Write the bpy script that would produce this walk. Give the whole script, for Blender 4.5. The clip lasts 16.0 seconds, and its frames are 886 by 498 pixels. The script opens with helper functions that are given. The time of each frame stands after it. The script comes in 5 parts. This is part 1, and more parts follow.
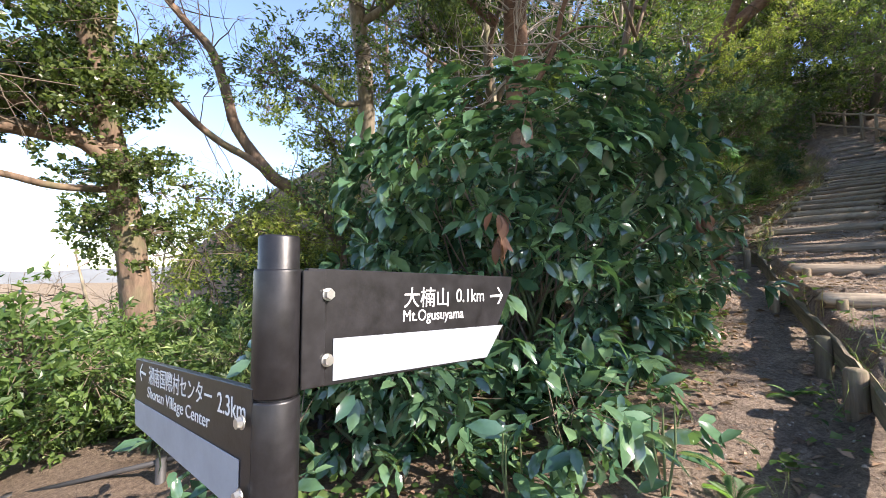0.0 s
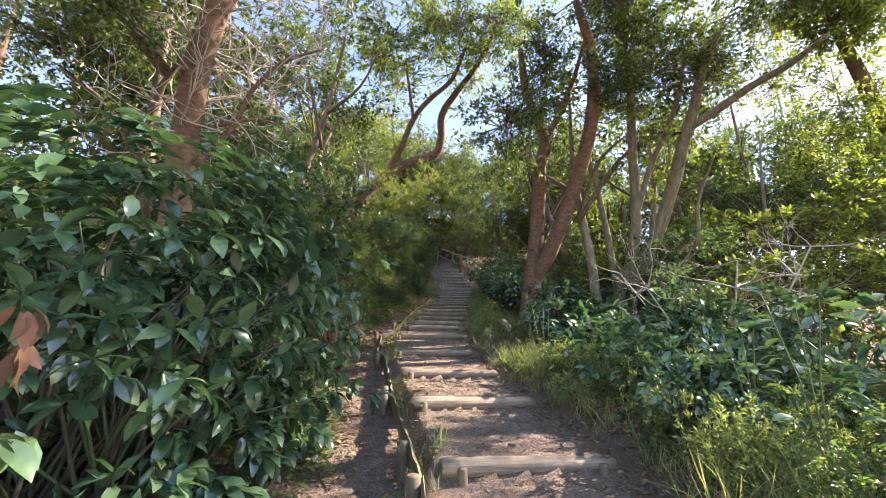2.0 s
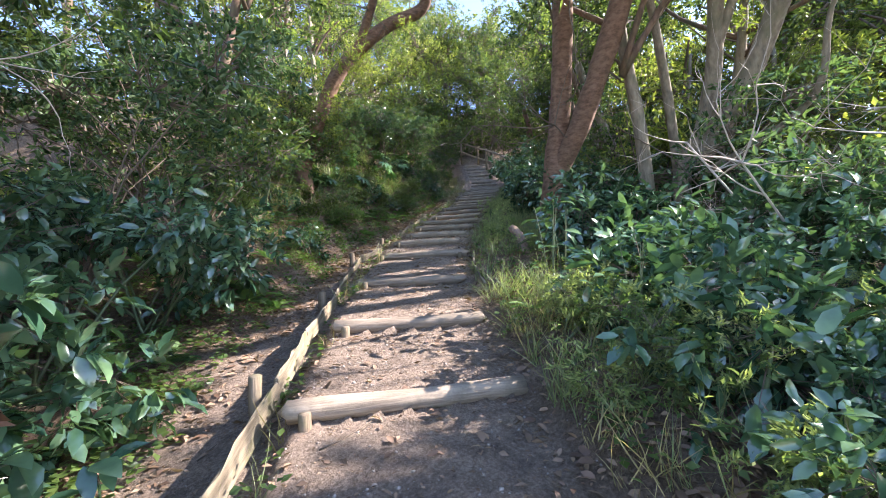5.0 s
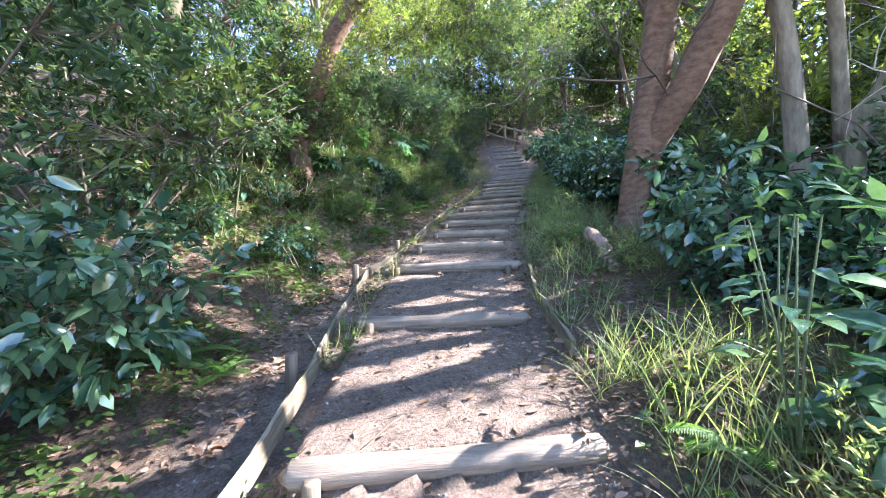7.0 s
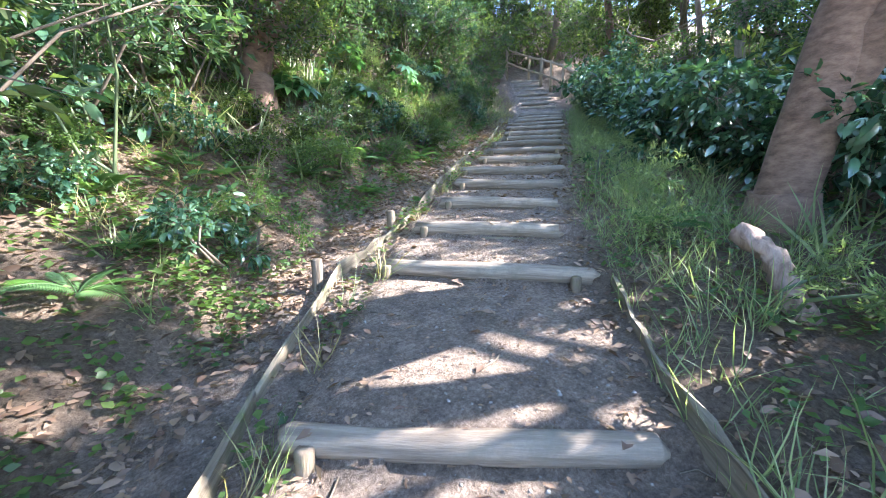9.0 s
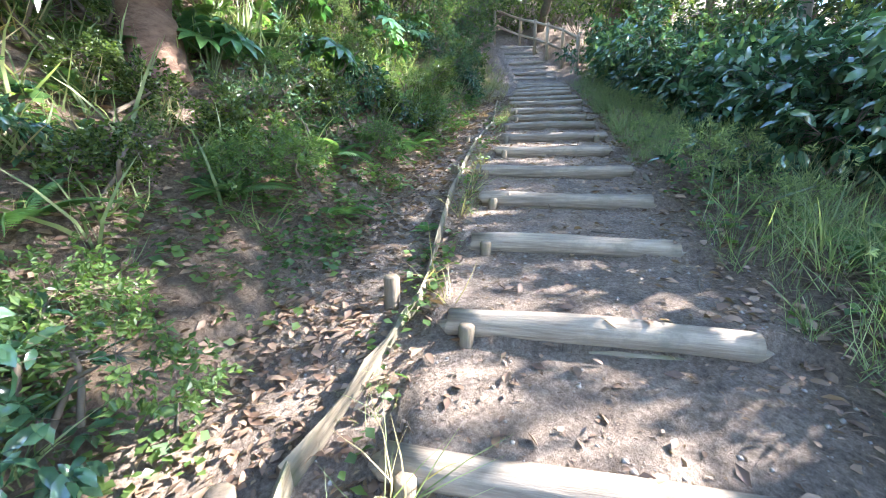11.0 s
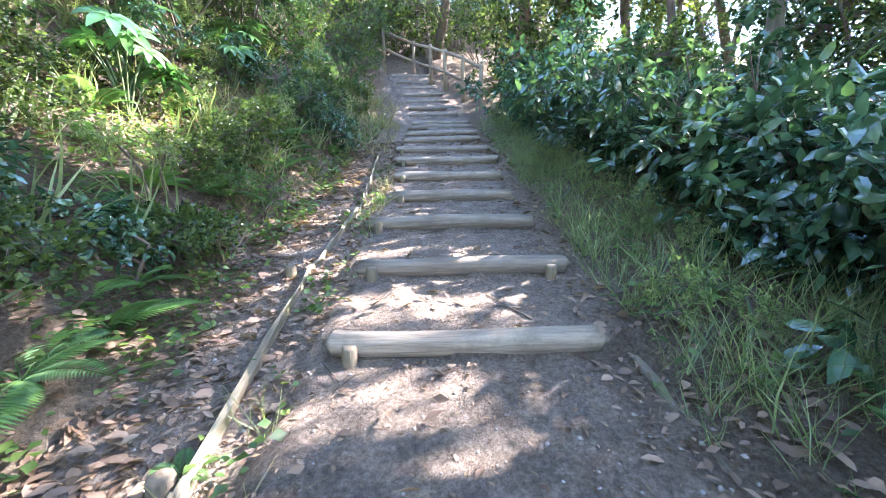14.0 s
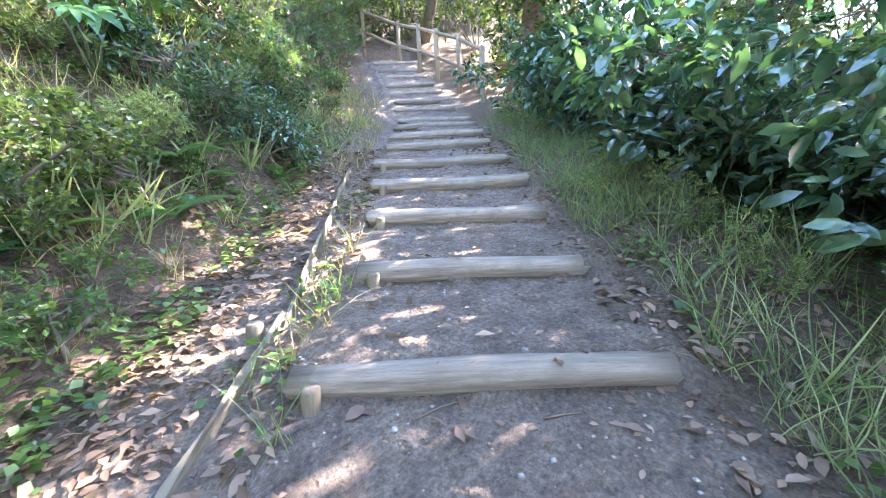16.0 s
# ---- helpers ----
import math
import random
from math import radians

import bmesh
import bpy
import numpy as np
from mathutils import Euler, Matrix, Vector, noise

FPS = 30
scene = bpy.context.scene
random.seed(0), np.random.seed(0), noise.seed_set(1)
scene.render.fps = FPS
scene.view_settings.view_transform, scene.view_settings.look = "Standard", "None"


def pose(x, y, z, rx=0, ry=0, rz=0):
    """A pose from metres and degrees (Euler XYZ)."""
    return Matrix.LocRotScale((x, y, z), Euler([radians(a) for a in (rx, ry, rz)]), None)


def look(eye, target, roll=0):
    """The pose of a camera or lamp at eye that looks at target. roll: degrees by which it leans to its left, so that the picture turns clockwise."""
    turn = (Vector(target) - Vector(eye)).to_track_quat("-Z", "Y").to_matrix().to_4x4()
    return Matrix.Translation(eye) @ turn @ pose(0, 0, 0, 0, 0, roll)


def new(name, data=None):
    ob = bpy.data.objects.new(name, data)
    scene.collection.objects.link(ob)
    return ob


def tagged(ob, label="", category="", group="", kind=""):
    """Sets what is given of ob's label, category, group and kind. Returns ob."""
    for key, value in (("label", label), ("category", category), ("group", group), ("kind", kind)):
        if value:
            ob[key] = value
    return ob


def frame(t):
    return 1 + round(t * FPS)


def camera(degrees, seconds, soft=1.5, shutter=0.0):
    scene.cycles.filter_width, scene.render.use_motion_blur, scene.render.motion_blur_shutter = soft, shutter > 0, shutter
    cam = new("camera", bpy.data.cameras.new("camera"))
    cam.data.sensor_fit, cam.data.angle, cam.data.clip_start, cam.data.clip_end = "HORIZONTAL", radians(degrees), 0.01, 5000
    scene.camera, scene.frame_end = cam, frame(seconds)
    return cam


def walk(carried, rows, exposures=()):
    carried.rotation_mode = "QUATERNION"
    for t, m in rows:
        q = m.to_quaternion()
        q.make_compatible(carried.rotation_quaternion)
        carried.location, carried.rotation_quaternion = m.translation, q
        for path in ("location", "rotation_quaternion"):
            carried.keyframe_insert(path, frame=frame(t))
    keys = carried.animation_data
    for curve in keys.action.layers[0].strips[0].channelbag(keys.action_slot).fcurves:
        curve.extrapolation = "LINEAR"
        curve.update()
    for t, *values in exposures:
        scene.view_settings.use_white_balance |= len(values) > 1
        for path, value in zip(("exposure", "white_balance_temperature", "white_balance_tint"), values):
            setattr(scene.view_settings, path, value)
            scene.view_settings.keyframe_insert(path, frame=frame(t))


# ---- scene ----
cam = camera(96.9, 16.0, soft=0.6, shutter=0.08)
PATH = [
    (0, (0.019, 0.049, 1.204), (0.019, 1.657, 1.299), 0.0),
    (0.5, (0.050, 0.060, 1.213), (0.287, 1.648, 1.354), 1.5),
    (0.7, (0.135, 0.072, 1.242), (0.583, 1.606, 1.448), 2.5),
    (1, (0.280, 0.042, 1.332), (1.046, 1.415, 1.684), 3.2),
    (1.5, (0.307, 0.021, 1.379), (1.266, 1.225, 1.853), 2.4),
    (2, (0.383, 0.083, 1.366), (1.463, 1.191, 1.817), 1.4),
    (2.5, (0.699, 0.226, 1.284), (1.904, 1.220, 1.679), 1.5),
    (3, (1.033, 0.376, 1.316), (2.276, 1.343, 1.655), 2.3),
    (3.5, (1.358, 0.520, 1.413), (2.625, 1.477, 1.688), 2.1),
    (4, (1.824, 0.541, 1.449), (3.018, 1.609, 1.616), 0.4),
    (4.2, (1.995, 0.609, 1.571), (3.134, 1.742, 1.704), -0.6),
    (6.3, (3.232, 2.149, 1.938), (4.172, 3.457, 1.974), -3.0),
    (6.5, (3.349, 2.358, 2.036), (4.310, 3.651, 2.059), -2.9),
    (7, (3.522, 2.719, 2.149), (4.454, 4.033, 2.147), -2.3),
    (7.5, (3.724, 3.103, 2.192), (4.584, 4.465, 2.177), -1.9),
    (8, (3.914, 3.598, 2.225), (4.742, 4.974, 2.103), -1.7),
    (8.5, (4.226, 3.951, 2.417), (5.106, 5.289, 2.248), -1.0),
    (8.7, (4.375, 4.098, 2.457), (5.268, 5.425, 2.259), -0.6),
    (10.8, (5.216, 6.026, 2.802), (6.148, 7.293, 2.453), 0.5),
    (11, (5.317, 6.143, 2.867), (6.297, 7.374, 2.521), 0.1),
    (11.5, (5.685, 6.491, 2.940), (6.705, 7.697, 2.624), -1.6),
    (12, (5.947, 6.937, 2.933), (6.994, 8.117, 2.600), -2.4),
    (12.5, (6.274, 7.305, 3.220), (7.412, 8.384, 2.850), -2.0),
    (13, (6.796, 7.562, 3.429), (7.979, 8.599, 3.087), -1.8),
    (13.5, (7.320, 7.775, 3.602), (8.559, 8.775, 3.356), -1.1),
    (14, (7.863, 8.061, 3.767), (9.100, 9.058, 3.499), -1.2),
    (14.5, (8.367, 8.291, 3.826), (9.582, 9.299, 3.503), -1.6),
    (15, (8.678, 8.657, 3.909), (9.884, 9.684, 3.612), -2.2),
    (15.5, (9.006, 9.065, 4.114), (10.254, 10.052, 3.858), -2.2),
    (16, (9.407, 9.395, 4.163), (10.655, 10.369, 3.863), -2.8),
]
EXPOSURES = [(0, 1.7, 6700, 18), (1, 1.95, 7300, 24), (3.5, 2.15, 7000, 22), (4.2, 2.15, 6700, 22), (5.2, 2.45, 6200, 22), (6.5, 2.85, 5800, 23), (8.5, 3.3, 5700, 18), (11, 3.6, 5800, 15), (13, 3.75, 5900, 19), (14, 3.95, 5800, 20), (15, 4.2, 5700, 20), (16, 4.6, 6050, 24)]
walk(cam, [(t, look(eye, target, roll)) for t, eye, target, roll in PATH], EXPOSURES)

# ---- world, sun ----
SUN_DIR = Vector((0.72, -0.39, 0.575)).normalized()   # towards the sun
world = bpy.data.worlds.new("world")
scene.world = world
world.use_nodes = True
wn = world.node_tree
sky = wn.nodes.new("ShaderNodeTexSky")
sky.sky_type, sky.sun_disc = "NISHITA", False
sky.sun_elevation = math.asin(SUN_DIR.z)
sky.sun_rotation = math.atan2(SUN_DIR.x, SUN_DIR.y)
sky.dust_density, sky.ozone_density = 0.4, 2.0
wn.links.new(sky.outputs[0], wn.nodes["Background"].inputs[0])
wn.nodes["Background"].inputs[1].default_value = 0.135
sun = new("sun", bpy.data.lights.new("sun", "SUN"))
sun.data.energy, sun.data.angle, sun.data.color = 4.6, radians(0.55), (1.0, 0.93, 0.82)
sun.rotation_euler = SUN_DIR.to_track_quat("Z", "Y").to_euler()


# ---- materials ----
def material(name):
    m = bpy.data.materials.new(name)
    m.use_nodes = True
    return m, m.node_tree.nodes, m.node_tree.links, m.node_tree.nodes["Principled BSDF"]


def ramp(nodes, stops):
    r = nodes.new("ShaderNodeValToRGB")
    while len(r.color_ramp.elements) < len(stops):
        r.color_ramp.elements.new(0.5)
    for e, (p, c) in zip(r.color_ramp.elements, stops):
        e.position, e.color = p, (*c, 1)
    return r


def tex(nodes, links, scale, detail=4, rough=0.6, stretch=(1, 1, 1), coord="Object"):
    c, m, n = nodes.new("ShaderNodeTexCoord"), nodes.new("ShaderNodeMapping"), nodes.new("ShaderNodeTexNoise")
    m.inputs["Scale"].default_value = stretch
    n.inputs["Scale"].default_value, n.inputs["Detail"].default_value, n.inputs["Roughness"].default_value = scale, detail, rough
    links.new(c.outputs[coord], m.inputs[0])
    links.new(m.outputs[0], n.inputs[0])
    return n


def bump(nodes, links, source, bsdf, strength, distance):
    b = nodes.new("ShaderNodeBump")
    b.inputs["Strength"].default_value, b.inputs["Distance"].default_value = strength, distance
    links.new(source, b.inputs["Height"])
    links.new(b.outputs[0], bsdf.inputs["Normal"])


def mixed(nodes, links, a, b, fac, blend="MIX"):
    x = nodes.new("ShaderNodeMix")
    x.data_type, x.blend_type = "RGBA", blend
    for socket, v in ((x.inputs[6], a), (x.inputs[7], b), (x.inputs[0], fac)):
        if isinstance(v, (float, int)):
            socket.default_value = v
        elif isinstance(v, tuple):
            socket.default_value = (*v, 1)
        else:
            links.new(v, socket)
    return x.outputs[2]


def leaf_material(name, dark, light, rough=0.4, glow=0.35, per="island", spec=0.5):
    """Waxy or thin leaf: colour varies leaf by leaf, light passes through it."""
    m, nodes, links, p = material(name)
    if per == "island":
        src = nodes.new("ShaderNodeNewGeometry").outputs["Random Per Island"]
    else:
        src = nodes.new("ShaderNodeObjectInfo").outputs["Random"]
    mid = tuple((a + b) / 2 for a, b in zip(dark, light))
    r = ramp(nodes, [(0.0, dark), (0.55, mid), (1.0, light)])
    links.new(src, r.inputs[0])
    n = tex(nodes, links, 9.0, 3)
    rr = ramp(nodes, [(0.3, (0.7, 0.72, 0.7)), (0.7, (1.2, 1.18, 1.1))])
    links.new(n.outputs[0], rr.inputs[0])
    col = mixed(nodes, links, r.outputs[0], rr.outputs[0], 1.0, "MULTIPLY")
    links.new(col, p.inputs["Base Color"])
    p.inputs["Roughness"].default_value = rough
    p.inputs["Specular IOR Level"].default_value = spec
    t = nodes.new("ShaderNodeBsdfTranslucent")
    warm = mixed(nodes, links, col, (1.9, 2.1, 1.0), 1.0, "MULTIPLY")
    links.new(warm, t.inputs[0])
    mx = nodes.new("ShaderNodeMixShader")
    mx.inputs[0].default_value = glow
    links.new(p.outputs[0], mx.inputs[1])
    links.new(t.outputs[0], mx.inputs[2])
    links.new(mx.outputs[0], nodes["Material Output"].inputs[0])
    return m


def bark_material(name, dark, light, moss=None, scale=14, stretch=(1, 1, 0.25)):
    m, nodes, links, p = material(name)
    n = tex(nodes, links, scale, 6, 0.65, stretch)
    r = ramp(nodes, [(0.3, dark), (0.7, light)])
    links.new(n.outputs[0], r.inputs[0])
    col = r.outputs[0]
    big = tex(nodes, links, 2.3, 3, 0.6)
    if moss:
        rm = ramp(nodes, [(0.5, (0, 0, 0)), (0.68, (0.8, 0.8, 0.8))])
        links.new(big.outputs[0], rm.inputs[0])
        col = mixed(nodes, links, col, moss, rm.outputs[0])
    links.new(col, p.inputs["Base Color"])
    p.inputs["Roughness"].default_value = 0.9
    bump(nodes, links, n.outputs[0], p, 0.6, 0.02)
    return m


def plain(name, colour, rough, metal=0.0, wear=0.25, scale=20):
    m, nodes, links, p = material(name)
    n = tex(nodes, links, scale, 6, 0.7)
    r = ramp(nodes, [(0.25, tuple(c * (1 - wear) for c in colour)), (0.75, tuple(min(1, c * (1 + wear)) for c in colour))])
    links.new(n.outputs[0], r.inputs[0])
    links.new(r.outputs[0], p.inputs["Base Color"])
    p.inputs["Roughness"].default_value, p.inputs["Metallic"].default_value = rough, metal
    bump(nodes, links, n.outputs[0], p, 0.15, 0.004)
    return m


M = {}
M["aucuba"] = leaf_material("aucuba_leaf", (0.03, 0.08, 0.05), (0.115, 0.2, 0.105), 0.14, 0.16, spec=1.0)
M["aucuba_single"] = leaf_material("aucuba_leaf_single", (0.03, 0.08, 0.05), (0.13, 0.22, 0.105), 0.14, 0.16, per="object", spec=1.0)
# the dark-to-yellow spread paints shaded and backlit leaves into the canopy colour
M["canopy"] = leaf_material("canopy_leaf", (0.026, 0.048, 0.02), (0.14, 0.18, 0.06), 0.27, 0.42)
# yellow-green canopy leaf; a sunlit, backlit look is put into the colour
M["canopy_sunlit"] = leaf_material("canopy_sunlit_leaf", (0.06, 0.09, 0.025), (0.25, 0.28, 0.07), 0.34, 0.5)
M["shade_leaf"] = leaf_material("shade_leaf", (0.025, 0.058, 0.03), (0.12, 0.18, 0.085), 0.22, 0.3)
M["fresh"] = leaf_material("fresh_leaf", (0.045, 0.09, 0.028), (0.14, 0.205, 0.06), 0.42, 0.4)
M["grass"] = leaf_material("grass_blade", (0.12, 0.165, 0.08), (0.31, 0.34, 0.17), 0.5, 0.35)
M["dry_grass"] = leaf_material("dry_grass_blade", (0.2, 0.16, 0.08), (0.42, 0.36, 0.2), 0.65, 0.3)
M["weed"] = leaf_material("weed_leaf", (0.09, 0.13, 0.05), (0.31, 0.36, 0.16), 0.38, 0.4)
M["fern"] = leaf_material("fern_frond", (0.06, 0.125, 0.05), (0.16, 0.27, 0.09), 0.6, 0.35, per="object")
M["fatsia"] = leaf_material("fatsia_leaf", (0.045, 0.12, 0.05), (0.11, 0.22, 0.07), 0.3, 0.3, per="object", spec=0.6)
M["litter"] = leaf_material("fallen_leaf", (0.11, 0.064, 0.043), (0.34, 0.225, 0.155), 0.65, 0.12)
M["withered"] = leaf_material("withered_leaf", (0.1, 0.045, 0.025), (0.2, 0.1, 0.06), 0.7, 0.1)
M["bark"] = bark_material("brown_bark", (0.07, 0.045, 0.03), (0.22, 0.15, 0.1), (0.1, 0.1, 0.05))
M["bark_red"] = bark_material("reddish_bark", (0.09, 0.05, 0.032), (0.26, 0.16, 0.105), None, 10, (1, 1, 2.2))
M["bark_grey"] = bark_material("grey_bark", (0.11, 0.09, 0.065), (0.32, 0.27, 0.19), (0.13, 0.13, 0.07))
M["bark_pale"] = bark_material("pale_dead_wood", (0.17, 0.11, 0.08), (0.42, 0.3, 0.23), None, 25)
M["twig"] = plain("twig_bark", (0.13, 0.1, 0.07), 0.85)
M["pale_twig"] = plain("pale_twig", (0.42, 0.36, 0.29), 0.8)
M["stem_green"] = plain("green_stem", (0.09, 0.12, 0.05), 0.5)
M["plastic"] = plain("dark_sign_plastic", (0.012, 0.0115, 0.013), 0.4, 0, 0.95, 22)
M["white"] = plain("white_panel", (0.28, 0.305, 0.345), 0.5, 0, 0.16, 9)
M["letter"] = plain("white_lettering", (0.75, 0.76, 0.76), 0.5, 0, 0.06)
M["steel"] = plain("bolt_steel", (0.62, 0.62, 0.6), 0.35, 0.9, 0.2, 60)
M["rail"] = plain("dark_rail", (0.035, 0.033, 0.032), 0.6)


def timber_material(name, dark, light, moss):
    """Weathered round timber, the grain along the local x axis."""
    m, nodes, links, p = material(name)
    n = tex(nodes, links, 16, 8, 0.7, (0.12, 1.6, 1.6))
    r = ramp(nodes, [(0.3, dark), (0.5, tuple((a + b) / 2 for a, b in zip(dark, light))), (0.72, light)])
    links.new(n.outputs[0], r.inputs[0])
    o = nodes.new("ShaderNodeObjectInfo")
    shade = ramp(nodes, [(0.0, (0.75, 0.73, 0.7)), (1.0, (1.15, 1.12, 1.05))])
    links.new(o.outputs["Random"], shade.inputs[0])
    col = mixed(nodes, links, r.outputs[0], shade.outputs[0], 1.0, "MULTIPLY")
    big = tex(nodes, links, 5, 5, 0.7)
    rm = ramp(nodes, [(0.52, (0, 0, 0)), (0.7, (0.75, 0.75, 0.75))])
    links.new(big.outputs[0], rm.inputs[0])
    col = mixed(nodes, links, col, moss, rm.outputs[0])
    links.new(col, p.inputs["Base Color"])
    p.inputs["Roughness"].default_value = 0.85
    bump(nodes, links, n.outputs[0], p, 0.8, 0.012)
    return m


M["log"] = timber_material("weathered_log", (0.13, 0.1, 0.075), (0.45, 0.375, 0.29), (0.17, 0.145, 0.105))
M["board"] = timber_material("weathered_board", (0.085, 0.068, 0.046), (0.33, 0.28, 0.2), (0.105, 0.12, 0.04))
M["rail_wood"] = timber_material("fence_wood", (0.24, 0.18, 0.12), (0.5, 0.41, 0.3), (0.26, 0.23, 0.16))
M["stake"] = timber_material("stake_wood", (0.1, 0.075, 0.05), (0.27, 0.215, 0.155), (0.14, 0.14, 0.06))

# soil: trodden earth on the treads, leaf mould beside them, dry reeds far off
m, nodes, links, p = material("forest_soil")
fine = tex(nodes, links, 46, 8, 0.8)
mid = tex(nodes, links, 7, 6, 0.7)
wide = tex(nodes, links, 0.9, 3, 0.6)
trod = ramp(nodes, [(0.3, (0.1, 0.076, 0.06)), (0.48, (0.25, 0.2, 0.16)), (0.6, (0.36, 0.295, 0.24)), (0.76, (0.58, 0.5, 0.42))])
links.new(fine.outputs[0], trod.inputs[0])
tone = ramp(nodes, [(0.32, (0.6, 0.58, 0.57)), (0.68, (1.3, 1.25, 1.18))])
links.new(mid.outputs[0], tone.inputs[0])
trod_c = mixed(nodes, links, trod.outputs[0], tone.outputs[0], 1.0, "MULTIPLY")
mould = ramp(nodes, [(0.3, (0.07, 0.05, 0.036)), (0.52, (0.19, 0.14, 0.1)), (0.78, (0.38, 0.29, 0.21))])
links.new(fine.outputs[0], mould.inputs[0])
at = nodes.new("ShaderNodeAttribute")
at.attribute_name = "trodden"
near_c = mixed(nodes, links, mould.outputs[0], trod_c, at.outputs["Fac"])
reed = ramp(nodes, [(0.35, (0.16, 0.12, 0.075)), (0.65, (0.3, 0.23, 0.15))])
links.new(wide.outputs[0], reed.inputs[0])
at2 = nodes.new("ShaderNodeAttribute")
at2.attribute_name = "reeds"
links.new(mixed(nodes, links, near_c, reed.outputs[0], at2.outputs["Fac"]), p.inputs["Base Color"])
p.inputs["Roughness"].default_value = 0.95
p.inputs["Specular IOR Level"].default_value = 0.2
bump(nodes, links, fine.outputs[0], p, 1.0, 0.04)
M["soil"] = m

# ---- plan of the stair: left end, right end, height of the top of each log ----
STEPS = [
    ((2.58, 2.30), (3.75, 1.57), 0.71), ((3.18, 3.34), (4.47, 2.76), 1.03), ((3.92, 4.43), (5.08, 3.77), 1.29),
    ((4.86, 5.86), (5.96, 5.01), 1.60), ((5.86, 7.13), (6.85, 5.92), 1.98), ((6.40, 7.46), (7.19, 6.49), 2.22),
    ((7.06, 8.02), (7.87, 7.07), 2.42), ((7.65, 8.54), (8.50, 7.53), 2.63), ((8.23, 9.22), (9.10, 8.02), 2.84),
    ((8.94, 9.63), (9.75, 8.62), 3.06), ((9.55, 10.15), (10.39, 9.06), 3.27), ((10.12, 10.70), (10.96, 9.57), 3.49),
]
STEPS += [
    ((10.85, 11.14), (11.58, 10.11), 3.69), ((11.48, 11.72), (12.25, 10.63), 3.91), ((11.97, 12.18), (12.82, 11.04), 4.14),
    ((12.54, 12.75), (13.45, 11.6), 4.36), ((13.32, 13.32), (14.17, 12.25), 4.62), ((13.97, 13.89), (14.86, 12.75), 4.84),
    ((14.63, 14.42), (15.53, 13.27), 5.07), ((15.25, 14.90), (16.14, 13.78), 5.27), ((15.77, 15.45), (16.57, 14.48), 5.59),
    ((16.18, 15.83), (16.95, 14.90), 5.86), ((16.51, 16.31), (17.29, 15.39), 6.15), ((16.86, 16.75), (17.64, 15.86), 6.46),
    ((17.19, 17.22), (17.98, 16.34), 6.77), ((17.47, 17.62), (18.32, 16.69), 7.04), ((17.73, 18.04), (18.60, 17.11), 7.38),
]
LOG_R = 0.064
AX = np.array((math.cos(radians(42)), math.sin(radians(42))))     # the trail's general heading
RT = np.array((AX[1], -AX[0]))
MID = np.array([((a[0] + b[0]) / 2, (a[1] + b[1]) / 2) for a, b, z in STEPS])
MID_S = np.concatenate(([-30, -3.0, 0.0, 1.3], MID @ AX, [40]))
MID_D = np.concatenate(([-6.0, 0.3, 0.12, 0.5], MID @ RT, [(MID @ RT)[-1] - 3]))
SLOPE_S = np.concatenate(([-30, -2.0, 0.0, 1.6], MID @ AX, [30, 45]))
SLOPE_Z = np.concatenate(([-6.0, -0.35, 0.02, 0.22], [z - 0.1 for a, b, z in STEPS], [10.2, 18.0]))


def smooth(a, b, x):
    t = np.clip((x - a) / (b - a), 0, 1)
    return t * t * (3 - 2 * t)


def lumps(x, y, f, seed=0.0):
    """Cheap smooth unevenness of about -1 to 1."""
    return (np.sin(x * f + 1.3 * np.sin(y * f * 0.8 + seed)) + np.sin(y * f * 1.17 + 1.7 * np.sin(x * f * 0.63 + seed * 2)) + np.sin((x + y) * f * 2.1 + seed)) / 3


def tread(x, y):
    """Height of the stepped path."""
    s = x * AX[0] + y * AX[1]
    out = np.interp(s, SLOPE_S, SLOPE_Z)
    for k, ((lx, ly), (rx, ry), z) in enumerate(STEPS):
        nx, ny = -(ry - ly), rx - lx
        q = math.hypot(nx, ny)
        f = ((x - (lx + rx) / 2) * nx + (y - (ly + ry) / 2) * ny) / q
        if k + 1 < len(STEPS):
            (ax, ay), (bx, by), z2 = STEPS[k + 1]
            mx, my = -(by - ay), bx - ax
            q2 = math.hypot(mx, my)
            f2 = ((x - (ax + bx) / 2) * mx + (y - (ay + by) / 2) * my) / q2
        else:
            f2, z2 = f - 2.0, z + 0.25
        part = np.clip(f / np.maximum(f - f2, 0.05), 0, 1)
        rise = max(0.03, z2 - z - 0.1)
        out = np.where(f >= -0.015, z - 0.02 + rise * part, out)
    first = STEPS[0]
    nx, ny = -(first[1][1] - first[0][1]), first[1][0] - first[0][0]
    f = ((x - MID[0][0]) * nx + (y - MID[0][1]) * ny) / math.hypot(nx, ny)
    return np.where(f < -0.015, np.minimum(out, 0.615 + 0.21 * f), out)


